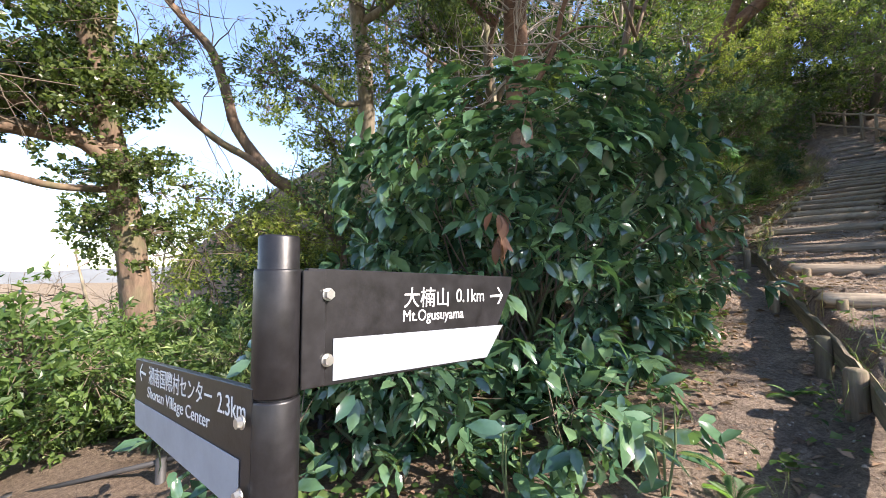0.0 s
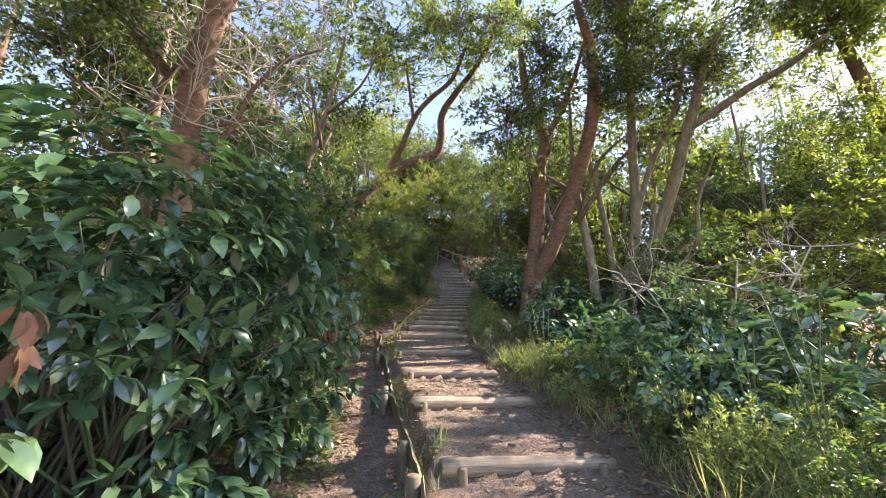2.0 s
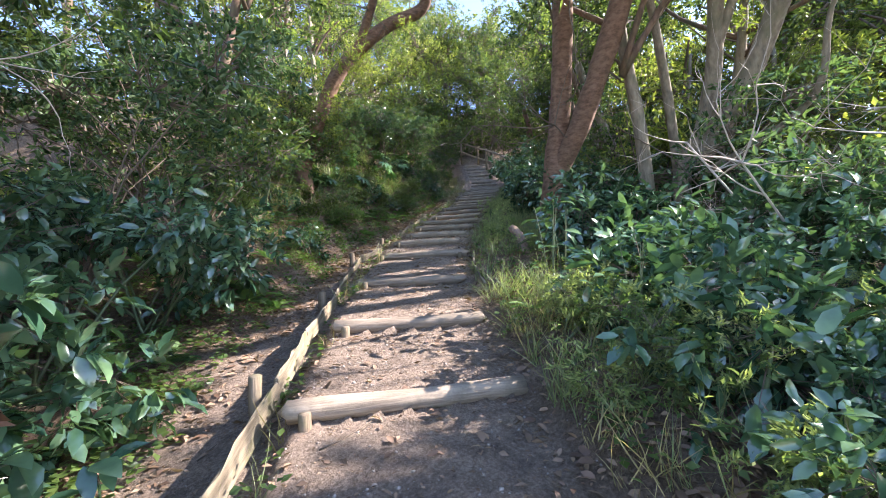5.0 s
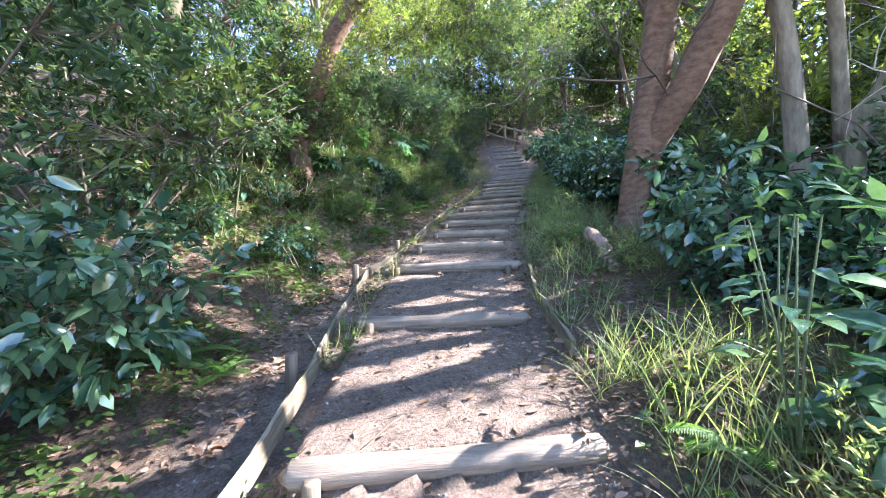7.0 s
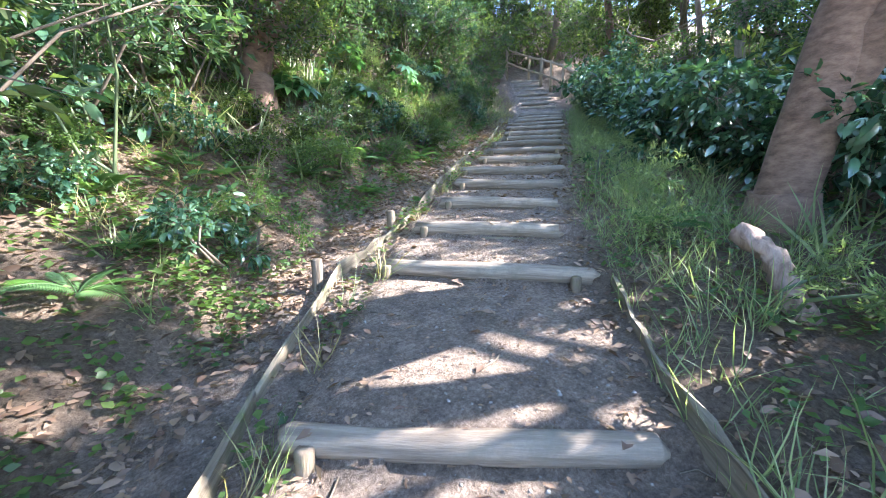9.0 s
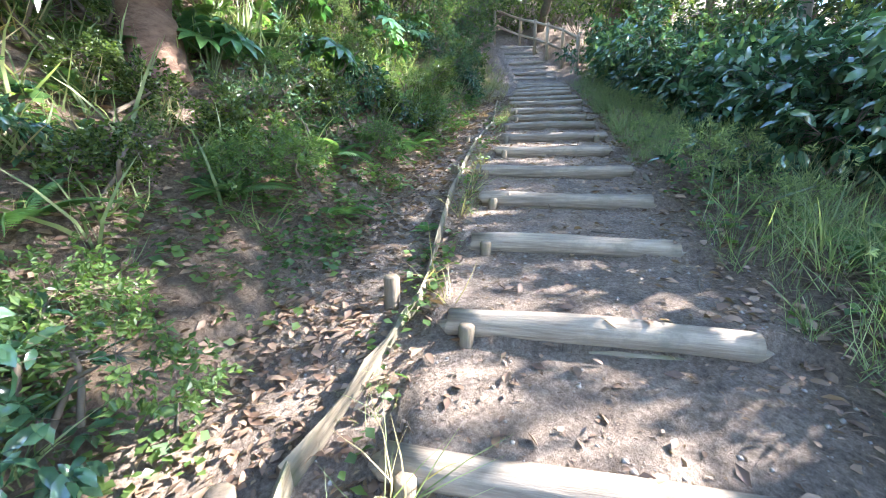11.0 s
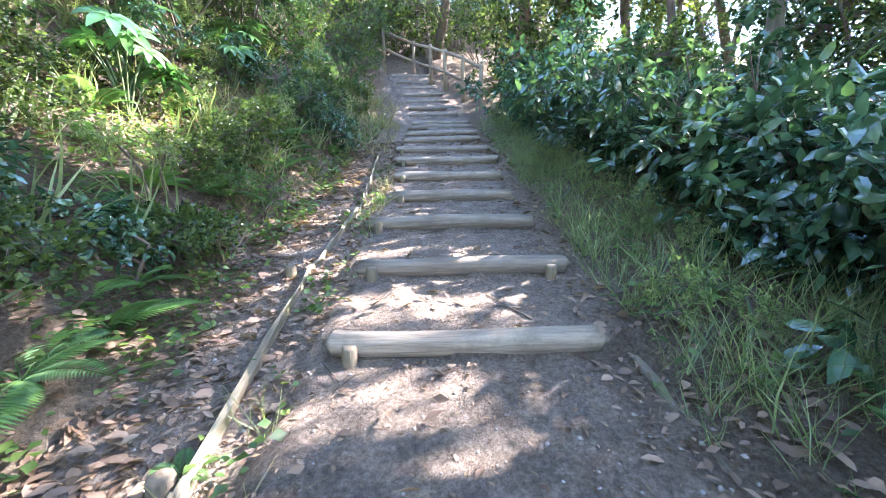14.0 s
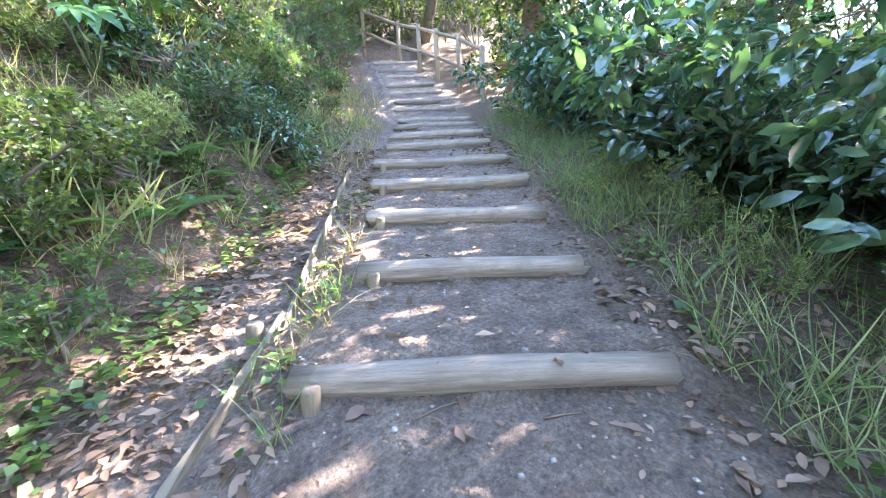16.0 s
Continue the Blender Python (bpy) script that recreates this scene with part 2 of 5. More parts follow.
def ground(x, y):
    """Height of the ground, and how trodden it is."""
    x, y = np.asarray(x, float), np.asarray(y, float)
    s, d = x * AX[0] + y * AX[1], x * RT[0] + y * RT[1]
    w = d - np.interp(s, MID_S, MID_D)
    base = np.interp(s, SLOPE_S, SLOPE_Z)
    step = tread(x, y)
    step = step + np.maximum(base - step, 0) * smooth(25.9, 27.3, s)
    # the worn rut left of the edging boards
    rut = base - 0.07 + 0.03 * smooth(5.5, 10.5, s) + 0.015 * lumps(x, y, 5)
    stair = smooth(1.6, 2.6, s)
    rut = rut * stair + step * (1 - stair)
    # left: falls to a valley at first, a steep bank higher up
    up = smooth(5.2, 9.5, s)
    lw = np.maximum(-w - 1.5, 0)
    bank = np.where(lw < 2.6, lw * 0.95, 2.6 * 0.95 + (lw - 2.6) * 0.3) * (0.9 + 0.15 * lumps(x, y, 0.9))
    fall = 0.08 * np.minimum(lw, 1.5) - 0.30 * np.maximum(lw - 2.2, 0)
    left = base - 0.07 + bank * up * np.exp(-np.maximum(lw - 14, 0) / 20) + np.maximum(fall, -16) * (1 - up)
    # right: a low shoulder, then gently down
    rw = np.maximum(w - 0.8, 0)
    right = base + 0.03 + 0.1 * smooth(0, 0.6, rw) - np.minimum(0.16 * np.maximum(rw - 1.6, 0), 12)
    rough = 0.035 * lumps(x, y, 2.3, 1) + 0.02 * lumps(x, y, 6.1, 2)
    z = np.where(w > 0.95, right + rough, step + 0.008 * lumps(x, y, 9))
    z = np.where((w > 0.72) & (w <= 0.95), step + (right + rough - step) * smooth(0.72, 0.95, w), z)
    z = np.where(w < -0.8, rut, z)
    z = np.where((w < -0.7) & (w >= -0.8), step + (rut - step) * smooth(0.7, 0.8, -w), z)
    z = np.where(w < -1.45, rut + (left + rough - rut) * smooth(1.45, 1.9, -w), z)
    far = np.maximum(np.hypot(x - 7, y - 6) - 60, 0)
    z = np.where(far > 0, z + (-17 - z) * smooth(0, 90, far), z)
    wide = 1.5 - 0.65 * smooth(13, 17, s)
    trodden = np.clip(1 - smooth(0.55, 0.95, w + 0.12 * lumps(x, y, 4)), 0, 1) * np.clip(1 - smooth(wide - 0.1, wide + 0.3, -w + 0.12 * lumps(x, y, 4, 3)), 0, 1)
    return z, trodden, w, s


def gz(x, y):
    return float(ground(x, y)[0])


# ---- mesh helpers ----
def mesh_of(name, verts, faces, mats, smooth_faces=True, slots=None):
    me = bpy.data.meshes.new(name)
    verts = np.asarray(verts, np.float32)
    faces = np.asarray(faces, np.int32)
    k = faces.shape[1]
    me.vertices.add(len(verts))
    me.vertices.foreach_set("co", verts.ravel())
    me.loops.add(faces.size)
    me.loops.foreach_set("vertex_index", faces.ravel())
    me.polygons.add(len(faces))
    me.polygons.foreach_set("loop_start", np.arange(0, faces.size, k, dtype=np.int32))
    if slots is not None:
        me.polygons.foreach_set("material_index", np.asarray(slots, np.int32))
    me.polygons.foreach_set("use_smooth", np.full(len(faces), smooth_faces))
    for mt in mats if isinstance(mats, (list, tuple)) else [mats]:
        me.materials.append(mt)
    me.update(calc_edges=True)
    return me


def child(name, me, parent, label="", m=None):
    ob = new(name, me)
    ob.parent = parent
    if m is not None:
        ob.matrix_basis = m
    return tagged(ob, label)


def part(name, bm, mat, parent=None, label="", m=None, smooth_faces=False):
    me = bpy.data.meshes.new(name)
    bm.to_mesh(me)
    bm.free()
    me.materials.append(mat)
    if smooth_faces:
        me.polygons.foreach_set("use_smooth", np.full(len(me.polygons), True))
    return child(name, me, parent, label, m)


def tube(points, radii, sides=8, wob=0.0, cap=True, rng=random):
    """Vertices and quads of a round limb along the points."""
    pts = [Vector(p) for p in points]
    verts, faces = [], []
    ref = Vector((0.31, 0.87, 0.39))
    for i, p in enumerate(pts):
        a, b = pts[max(i - 1, 0)], pts[min(i + 1, len(pts) - 1)]
        t = (b - a).normalized()
        u = t.cross(ref).normalized()
        v = t.cross(u)
        for k in range(sides):
            q = 2 * math.pi * k / sides
            r = radii[i] * (1 + wob * rng.uniform(-1, 1))
            verts.append(p + (u * math.cos(q) + v * math.sin(q)) * r)
    for i in range(len(pts) - 1):
        for k in range(sides):
            k2 = (k + 1) % sides
            faces.append((i * sides + k, i * sides + k2, (i + 1) * sides + k2, (i + 1) * sides + k))
    if cap:
        for base in (0, (len(pts) - 1) * sides):
            verts.append(pts[0] if base == 0 else pts[-1])
            c = len(verts) - 1
            for k in range(0, sides, 2):
                quad = (base + k, base + (k + 1) % sides, base + (k + 2) % sides, c)
                faces.append(quad if base else quad[::-1])
    return verts, faces


def refine(points, n=4):
    """Catmull-Rom between control points (x, y, z, r)."""
    p = [np.array(q, float) for q in points]
    out = []
    for i in range(len(p) - 1):
        a, b, c, d = p[max(i - 1, 0)], p[i], p[i + 1], p[min(i + 2, len(p) - 1)]
        for j in range(n):
            t = j / n
            out.append(0.5 * (2 * b + (c - a) * t + (2 * a - 5 * b + 4 * c - d) * t * t + (3 * b - a - 3 * c + d) * t ** 3))
    out.append(p[-1])
    return out


def join_tubes(tubes):
    verts, faces = [], []
    for v, f in tubes:
        o = len(verts)
        verts += v
        faces += [tuple(i + o for i in q) for q in f]
    return verts, faces


LEAF_PLAIN = (np.array([(0, 0, 0), (0.45, 0.5, 0.08), (1, 0, -0.06), (0.45, -0.5, 0.08)]), np.array([(0, 2, 1), (0, 3, 2)]))
_v, _f = [(0, 0, 0)], []
for a, hw, hz in ((0.16, 0.3, 0.0), (0.45, 0.5, 0.03), (0.75, 0.36, -0.03)):
    _v += [(a, hw, hz + 0.05), (a, 0, hz), (a, -hw, hz + 0.05)]
_v.append((1, 0, -0.14))
_f += [(0, 2, 1), (0, 3, 2), (7, 8, 10), (8, 9, 10)]
for b in (1, 4):
    _f += [(b, b + 1, b + 4), (b, b + 4, b + 3), (b + 1, b + 2, b + 5), (b + 1, b + 5, b + 4)]
LEAF_BROAD = (np.array(_v), np.array(_f))
_v, _f = [(0, 0, 0)], [(0, 2, 1), (0, 3, 2), (4, 5, 7), (5, 6, 7), (1, 2, 5), (1, 5, 4), (2, 3, 6), (2, 6, 5)]
for a, hw, hz in ((0.26, 0.42, 0.02), (0.66, 0.45, 0.0)):
    _v += [(a, hw, hz + 0.05), (a, 0, hz), (a, -hw, hz + 0.05)]
_v.append((1, 0, -0.13))
LEAF_MID = (np.array(_v), np.array(_f))
_v, _f = [], []
for i, (a, hw) in enumerate(((0, 0.5), (0.35, 0.45), (0.7, 0.3), (1.0, 0.02))):
    _v += [(a, hw, -0.55 * a * a), (a, -hw, -0.55 * a * a)]
for i in range(3):
    _f += [(2 * i, 2 * i + 1, 2 * i + 3), (2 * i, 2 * i + 3, 2 * i + 2)]
BLADE = (np.array(_v), np.array(_f))


def unit(v):
    return v / np.maximum(np.linalg.norm(v, axis=-1, keepdims=True), 1e-9)


def leaves(template, pos, way, length, width, rng, flat=0.6):
    """Vertices and triangles of many leaves; way: where each tip points; flat: how much the blades face the sky."""
    tv, tf = template
    n = len(pos)
    way = unit(way)
    up = np.zeros((n, 3))
    up[:, 2] = 1
    up = up * flat + rng.normal(0, 0.5, (n, 3))
    side = unit(np.cross(up, way))
    nrm = np.cross(way, side)
    L = np.asarray(length).reshape(-1, 1, 1)
    W = L * np.asarray(width).reshape(-1, 1, 1)
    v = pos[:, None, :] + way[:, None, :] * tv[None, :, 0:1] * L + side[:, None, :] * tv[None, :, 1:2] * W + nrm[:, None, :] * tv[None, :, 2:3] * L
    f = tf[None] + (np.arange(n) * len(tv))[:, None, None]
    return v.reshape(-1, 3), f.reshape(-1, 3)


def thing(name, loc, label, category, group="", kind=""):
    ob = new(name)
    ob.location = loc
    ob.empty_display_size = 0.1
    return tagged(ob, label, category, group, kind)


# ---- ground ----
gs = np.concatenate(([-900, -300, -120, -60, -35, -22, -15, -10, -7, -5, -3.5, -2.5, -1.7], np.arange(-1.0, 20.0, 0.065), np.arange(20.0, 27.0, 0.16), [28, 29, 31, 34, 38, 45, 60, 90, 150, 400, 1000]))
gw = np.concatenate(([-1200, -500, -220, -110, -70, -48, -35, -26, -20, -16, -13, -11, -9.5, -8.2, -7, -6.2, -5.4, -4.8], np.arange(-4.4, -1.9, 0.2), np.arange(-1.8, 1.3, 0.06), np.arange(1.4, 4.6, 0.2), [5, 5.8, 6.8, 8, 10, 13, 17, 23, 32, 48, 75, 120, 260, 600, 1200]))
S, W = np.meshgrid(gs, gw, indexing="ij")
D = W + np.interp(S, MID_S, MID_D)
X, Y = S * AX[0] + D * RT[0], S * AX[1] + D * RT[1]
Z, TROD, _, _ = ground(X, Y)
nr, nc = S.shape
idx = np.arange(nr * nc).reshape(nr, nc)
quads = np.stack([idx[:-1, :-1], idx[:-1, 1:], idx[1:, 1:], idx[1:, :-1]], -1).reshape(-1, 4)[:, ::-1]
me = mesh_of("ground", np.stack([X, Y, Z], -1).reshape(-1, 3), quads, M["soil"])
for key, val in (("trodden", TROD), ("reeds", smooth(12, 30, np.hypot(X - 6, Y - 5)) * smooth(0.0, -4.0, Z))):
    me.attributes.new(key, "FLOAT", "POINT").data.foreach_set("value", val.ravel().astype(np.float32))
tagged(new("ground", me), "brown trodden earth path and leaf-strewn forest floor", "ground", kind="structure")


# ---- log steps ----
def round_log(length, r, seed, sides=14, rings=9):
    """A slightly bent, worn round timber along local x, centred."""
    rg = random.Random(seed)
    pts, rad = [], []
    bow = rg.uniform(-0.012, 0.012)
    for i in range(rings):
        t = i / (rings - 1)
        pts.append(((t - 0.5) * length, bow * math.sin(math.pi * t), 0.006 * math.sin(5 * t + seed)))
        rad.append(r * (1 + 0.05 * math.sin(7 * t + seed)))
    pts = [(-length / 2 - 0.001, 0, 0)] + pts + [(length / 2 + 0.001, 0, 0)]
    rad = [r * 0.86] + rad + [r * 0.86]
    v, f = tube(pts, rad, sides, 0.035, True, rg)
    return mesh_of("log", [tuple(q) for q in v], f, M["log"])


def stake_mesh(h, r, seed):
    rg = random.Random(seed)
    v, f = tube([(-0.25, 0, 0), (0, 0, 0), (h * 0.6, 0.004, 0), (h - 0.012, 0, 0), (h, 0, 0)], [r, r, r * 1.02, r, r * 0.8], 10, 0.05, True, rg)
    return mesh_of("stake", [tuple(q) for q in v], f, M["stake"])


UPRIGHT = pose(0, 0, 0, 0, -90, 0)
for k, ((lx, ly), (rx, ry), z) in enumerate(STEPS):
    ln = math.hypot(rx - lx, ry - ly)
    ang = math.degrees(math.atan2(ry - ly, rx - lx))
    cx, cy = (lx + rx) / 2, (ly + ry) / 2
    nx, ny = (ry - ly) / ln, -(rx - lx) / ln           # down the stair
    st = thing("log_step", (cx, cy, z - LOG_R), "weathered round log set across the earth stair, held by short stakes", "step", "log steps of the stair")
    child("log", round_log(ln, LOG_R, k), st, m=pose(0, 0, 0, 0, 0, ang))
    if k > 3:
        lower = round_log(ln * 0.9, LOG_R * 0.8, k + 50)
        lower.materials[0] = M["stake"]
        child("riser_log", lower, st, "half-buried lower log caked with earth", pose(nx * 0.004, ny * 0.004, -LOG_R * 1.62, 0, 0, ang))
    if k < 16:
        for sgn in ((-1, 1) if k in (0, 4, 10) else (-1,)):
            a = sgn * (ln / 2 - (0.1 if k != 0 else 0.14))
            child("stake", stake_mesh(0.185, 0.037, k * 2 + sgn), st, m=pose((rx - lx) / ln * a + nx * 0.095, (ry - ly) / ln * a + ny * 0.085, -0.165, 4 * sgn, 0, ang) @ UPRIGHT)


# ---- edging boards left of the stair ----
def edging(points, height, thick, name, label, drop=0.0):
    for i in range(len(points) - 1):
        a, b = Vector(points[i]), Vector(points[i + 1])
        run = b - a
        ln = run.length + 0.02
        bm = bmesh.new()
        bmesh.ops.create_cube(bm, size=1.0)
        bmesh.ops.subdivide_edges(bm, edges=[e for e in bm.edges if abs(e.verts[0].co.x - e.verts[1].co.x) > 0.5], cuts=5)
        rg = random.Random(i * 7 + len(points))
        for v in bm.verts:
            v.co = Vector((v.co.x * ln, v.co.y * thick * rg.uniform(0.8, 1.1), v.co.z * height + (rg.uniform(-0.045, 0.004) if v.co.z > 0 else 0)))
        bmesh.ops.bevel(bm, geom=[e for e in bm.edges if e.calc_length() > 0.05 and abs(e.verts[0].co.z - e.verts[1].co.z) < 0.05], offset=0.006, segments=1, affect="EDGES")
        yaw = math.atan2(run.y, run.x)
        pit = -math.atan2(run.z, math.hypot(run.x, run.y))
        ob = thing(name, (a + b) / 2 - Vector((0, 0, height / 2)), label, "edging board", "edging boards of the stair")
        part("board", bm, M["board"], ob, m=pose(0, 0, 0, rg.uniform(-5, 5), math.degrees(pit), math.degrees(yaw)))


LEFT_EDGE = [(x, y, z - 0.025 + 0.03 * (x > 7) - 0.065 * (2.6 < x < 6.5)) for x, y, z in [(1.55, 1.30, 0.62), (2.30, 2.19, 0.70), (2.72, 2.92, 0.98), (3.25, 3.78, 1.16), (3.66, 4.42, 1.36), (4.35, 5.45, 1.56), (4.80, 6.30, 1.66), (5.60, 7.30, 2.04),
             (6.42, 7.72, 2.32), (7.45, 8.75, 2.60), (8.17, 9.42, 2.84), (9.35, 10.45, 3.22), (10.36, 11.12, 3.56), (11.30, 12.00, 3.90), (12.30, 12.90, 4.30)]]
edging(LEFT_EDGE, 0.17, 0.024, "edging_board", "weathered mossy plank on edge beside the log stair")
edging([(5.70, 4.35, 1.55), (6.30, 5.17, 1.74), (6.88, 5.78, 1.96)], 0.16, 0.034, "edging_board", "weathered plank on edge among dry leaves beside the stair")
edging([(8.95, 7.75, 2.72), (9.75, 8.45, 2.98)], 0.14, 0.034, "edging_board", "weathered plank half buried in grass beside the stair")


def round_stake(x, y, top, r, label, seed, lean=0):
    z = gz(x, y)
    ob = thing("edging_stake", (x, y, z), label, "stake", "stakes holding the edging boards")
    h = max(top - z, 0.08)
    child("stake", stake_mesh(h, r, seed), ob, m=pose(0, 0, 0, lean, 0, seed * 40) @ UPRIGHT)


for i, (x, y, top, r) in enumerate([(2.50, 2.64, 0.79, 0.045), (2.18, 2.14, 0.70, 0.05), (1.50, 1.33, 0.60, 0.05), (3.10, 3.72, 1.12, 0.04), (4.18, 5.42, 1.50, 0.042), (5.40, 7.22, 2.00, 0.04), (6.32, 7.83, 2.3, 0.04), (8.16, 9.50, 2.85, 0.045), (9.25, 10.52, 3.2, 0.04), (10.22, 11.15, 3.5, 0.04)]):
    round_stake(x, y, top, r, "short round timber stake with an orange-brown worn top" if i in (0, 7) else "short weathered timber stake against the edging board", i)

# ---- wooden fence at the top of the stair ----
FENCE = [((17.11, 14.10), 5.50, 6.81), ((17.50, 14.96), 6.10, 7.31), ((17.97, 15.97), 6.82, 7.79), ((18.20, 16.74), 7.13, 8.14), ((18.66, 17.90), 7.51, 8.62), ((18.50, 19.20), 7.91, 9.28)]
fence = thing("wooden_fence", (17.11, 14.10, 5.5), "weathered round-post wooden fence beside the top of the stair", "fence")
for (x, y), z0, z1 in FENCE:
    z0 = min(z0, gz(x, y)) - 0.1
    v, f = tube([(z0, 0, 0), (z1 - 0.02, 0, 0), (z1, 0, 0)], [0.062, 0.058, 0.045], 10, 0.03)
    child("post", mesh_of("post", [tuple(q) for q in v], f, M["rail_wood"]), fence, m=pose(x - 17.11, y - 14.10, -5.5) @ UPRIGHT)
for i in range(len(FENCE) - 1):
    (a, za0, za1), (b, zb0, zb1) = FENCE[i], FENCE[i + 1]
    for fr in (0.93, 0.42):
        pa, pb = Vector((*a, za1 - (1 - fr) * 1.15)), Vector((*b, zb1 - (1 - fr) * 1.15))
        ln = (pb - pa).length
        v, f = tube([(-0.06, 0, 0), (ln / 2, 0, -0.01), (ln + 0.06, 0, 0)], [0.042, 0.045, 0.042], 8, 0.04)
        child("rail", mesh_of("rail", [tuple(q) for q in v], f, M["rail_wood"]), fence,
              m=Matrix.Translation(pa - Vector((17.11, 14.10, 5.5))) @ (pb - pa).to_track_quat("X", "Z").to_matrix().to_4x4())


# ---- signpost ----
PX, PY = -0.262, 0.722
sign = thing("signpost", (PX, PY, gz(PX, PY)), "dark plastic trail signpost with two arrow boards", "signpost")
g0 = gz(PX, PY)


def lathe(profile, mat, name, parent, label="", sides=32, m=None):
    bm = bmesh.new()
    rings = []
    for r, z in profile:
        rings.append([bm.verts.new((r * math.cos(2 * math.pi * k / sides), r * math.sin(2 * math.pi * k / sides), z)) for k in range(sides)])
    for a, b in zip(rings, rings[1:]):
        for k in range(sides):
            bm.faces.new((a[k], a[(k + 1) % sides], b[(k + 1) % sides], b[k]))
    bm.faces.new(rings[-1])
    bm.faces.new(rings[0][::-1])
    ob = part(name, bm, mat, parent, label, m)
    ob.data.polygons.foreach_set("use_smooth", [len(q.vertices) == 4 for q in ob.data.polygons])
    return ob


lathe([(0.0335, -0.3), (0.0335, 1.266 - g0 - 0.004), (0.0315, 1.266 - g0)], M["plastic"], "post", sign)
lathe([(0.0375, 1.0 - g0), (0.0392, 1.003 - g0), (0.0392, 1.205 - g0), (0.038, 1.209 - g0)], M["plastic"], "upper_collar", sign)
lathe([(0.0375, 0.76 - g0), (0.0392, 0.763 - g0), (0.0392, 0.992 - g0), (0.0375, 0.996 - g0)], M["plastic"], "lower_collar", sign)


def text_part(body, size, where, parent, name="lettering", squeeze=1.0):
    cu = bpy.data.curves.new(name, "FONT")
    cu.body, cu.size, cu.extrude = body, size, 0.0004
    cu.space_character = 1.0
    tmp = bpy.data.objects.new(name, cu)
    scene.collection.objects.link(tmp)
    me = bpy.data.meshes.new_from_object(tmp.evaluated_get(bpy.context.evaluated_depsgraph_get()))
    bpy.data.objects.remove(tmp)
    me.materials.clear()
    me.materials.append(M["letter"])
    return child(name, me, parent, "white lettering", where @ Matrix.Diagonal((squeeze, 1, 1, 1)))


def slab(outline, thick, mat, name, parent, label="", m=None):
    """A flat plate: outline in local x, z; front at y = -thick / 2."""
    bm = bmesh.new()
    a = [bm.verts.new((x, -thick / 2, z)) for x, z in outline]
    b = [bm.verts.new((x, thick / 2, z)) for x, z in outline]
    bm.faces.new(a)
    bm.faces.new(b[::-1])
    n = len(outline)
    for i in range(n):
        bm.faces.new((a[i], b[i], b[(i + 1) % n], a[(i + 1) % n]))
    bmesh.ops.recalc_face_normals(bm, faces=bm.faces)
    bmesh.ops.bevel(bm, geom=[e for e in bm.edges], offset=min(0.0012, thick * 0.3), segments=1, affect="EDGES")
    return part(name, bm, mat, parent, label, m)


def bolt(parent, x, z, front):
    bm = bmesh.new()
    bmesh.ops.create_cone(bm, cap_ends=True, segments=20, radius1=0.0115, radius2=0.0115, depth=0.002)
    bmesh.ops.create_cone(bm, cap_ends=True, segments=6, radius1=0.0095, radius2=0.0088, depth=0.009, matrix=Matrix.Translation((0, 0, 0.005)))
    part("bolt", bm, M["steel"], parent, "hexagonal steel bolt", pose(x, front, z, 90, 0, 0))


# right-hand board: local x runs from the post to the tip, local -y faces the reader
yaw_r = math.degrees(math.atan2(0.709, 0.705))
origin_r = Vector((-0.194, 0.758, 1.107)) - Vector((PX, PY, g0))
br = thing("arrow_board", (0, 0, 0), "", "")
br.name = "arrow_board"
br.parent = sign
br.matrix_basis = Matrix.Translation(origin_r) @ pose(0, 0, 0, 0, 0, yaw_r)
for key in ("label", "category"):
    if key in br:
        del br[key]
slab([(-0.035, 0.104), (0.57, 0.084), (0.566, 0.052), (0.452, -0.123), (-0.035, -0.102)], 0.014, M["plastic"], "board", br)
slab([(0.014, -0.022), (0.523, -0.045), (0.452, -0.121), (0.014, -0.097)], 0.002, M["white"], "white_panel", br, "white lower panel", pose(0, -0.0085, 0))
slab([(-0.047, 0.1), (-0.004, 0.1), (-0.004, -0.1), (-0.047, -0.1)], 0.006, M["plastic"], "mounting_plate", br, m=pose(0, -0.0105, 0))
bolt(br, 0.0, 0.058, -0.014)
bolt(br, 0.0, -0.057, -0.014)
tilt = pose(0, 0, 0, 90, 0, 0)
text_part("大楠山", 0.047, pose(0.176, -0.0078, 0.026) @ tilt @ pose(0, 0, 0, 0, 0, -2), br)
text_part("0.1km", 0.046, pose(0.338, -0.0078, 0.026) @ tilt @ pose(0, 0, 0, 0, 0, -2), br, squeeze=0.95)
text_part("Mt.Ogusuyama", 0.034, pose(0.174, -0.0078, -0.006) @ tilt @ pose(0, 0, 0, 0, 0, -2.2), br, squeeze=0.93)


def arrow(parent, x, z, sgn, y=-0.0078):
    slab([(x, z - 0.003), (x, z + 0.003), (x + sgn * 0.05, z + 0.003), (x + sgn * 0.05, z - 0.003)], 0.0008, M["letter"], "arrow_shaft", parent, "white arrow", pose(0, y, 0))
    for q in (1, -1):
        slab([(x + sgn * 0.055, z), (x + sgn * 0.049, z), (x + sgn * 0.030, z + q * 0.021), (x + sgn * 0.036, z + q * 0.0225)], 0.0008, M["letter"], "arrow_head", parent, "white arrow", pose(0, y - 0.0004, 0))


arrow(br, 0.47, 0.034, 1)

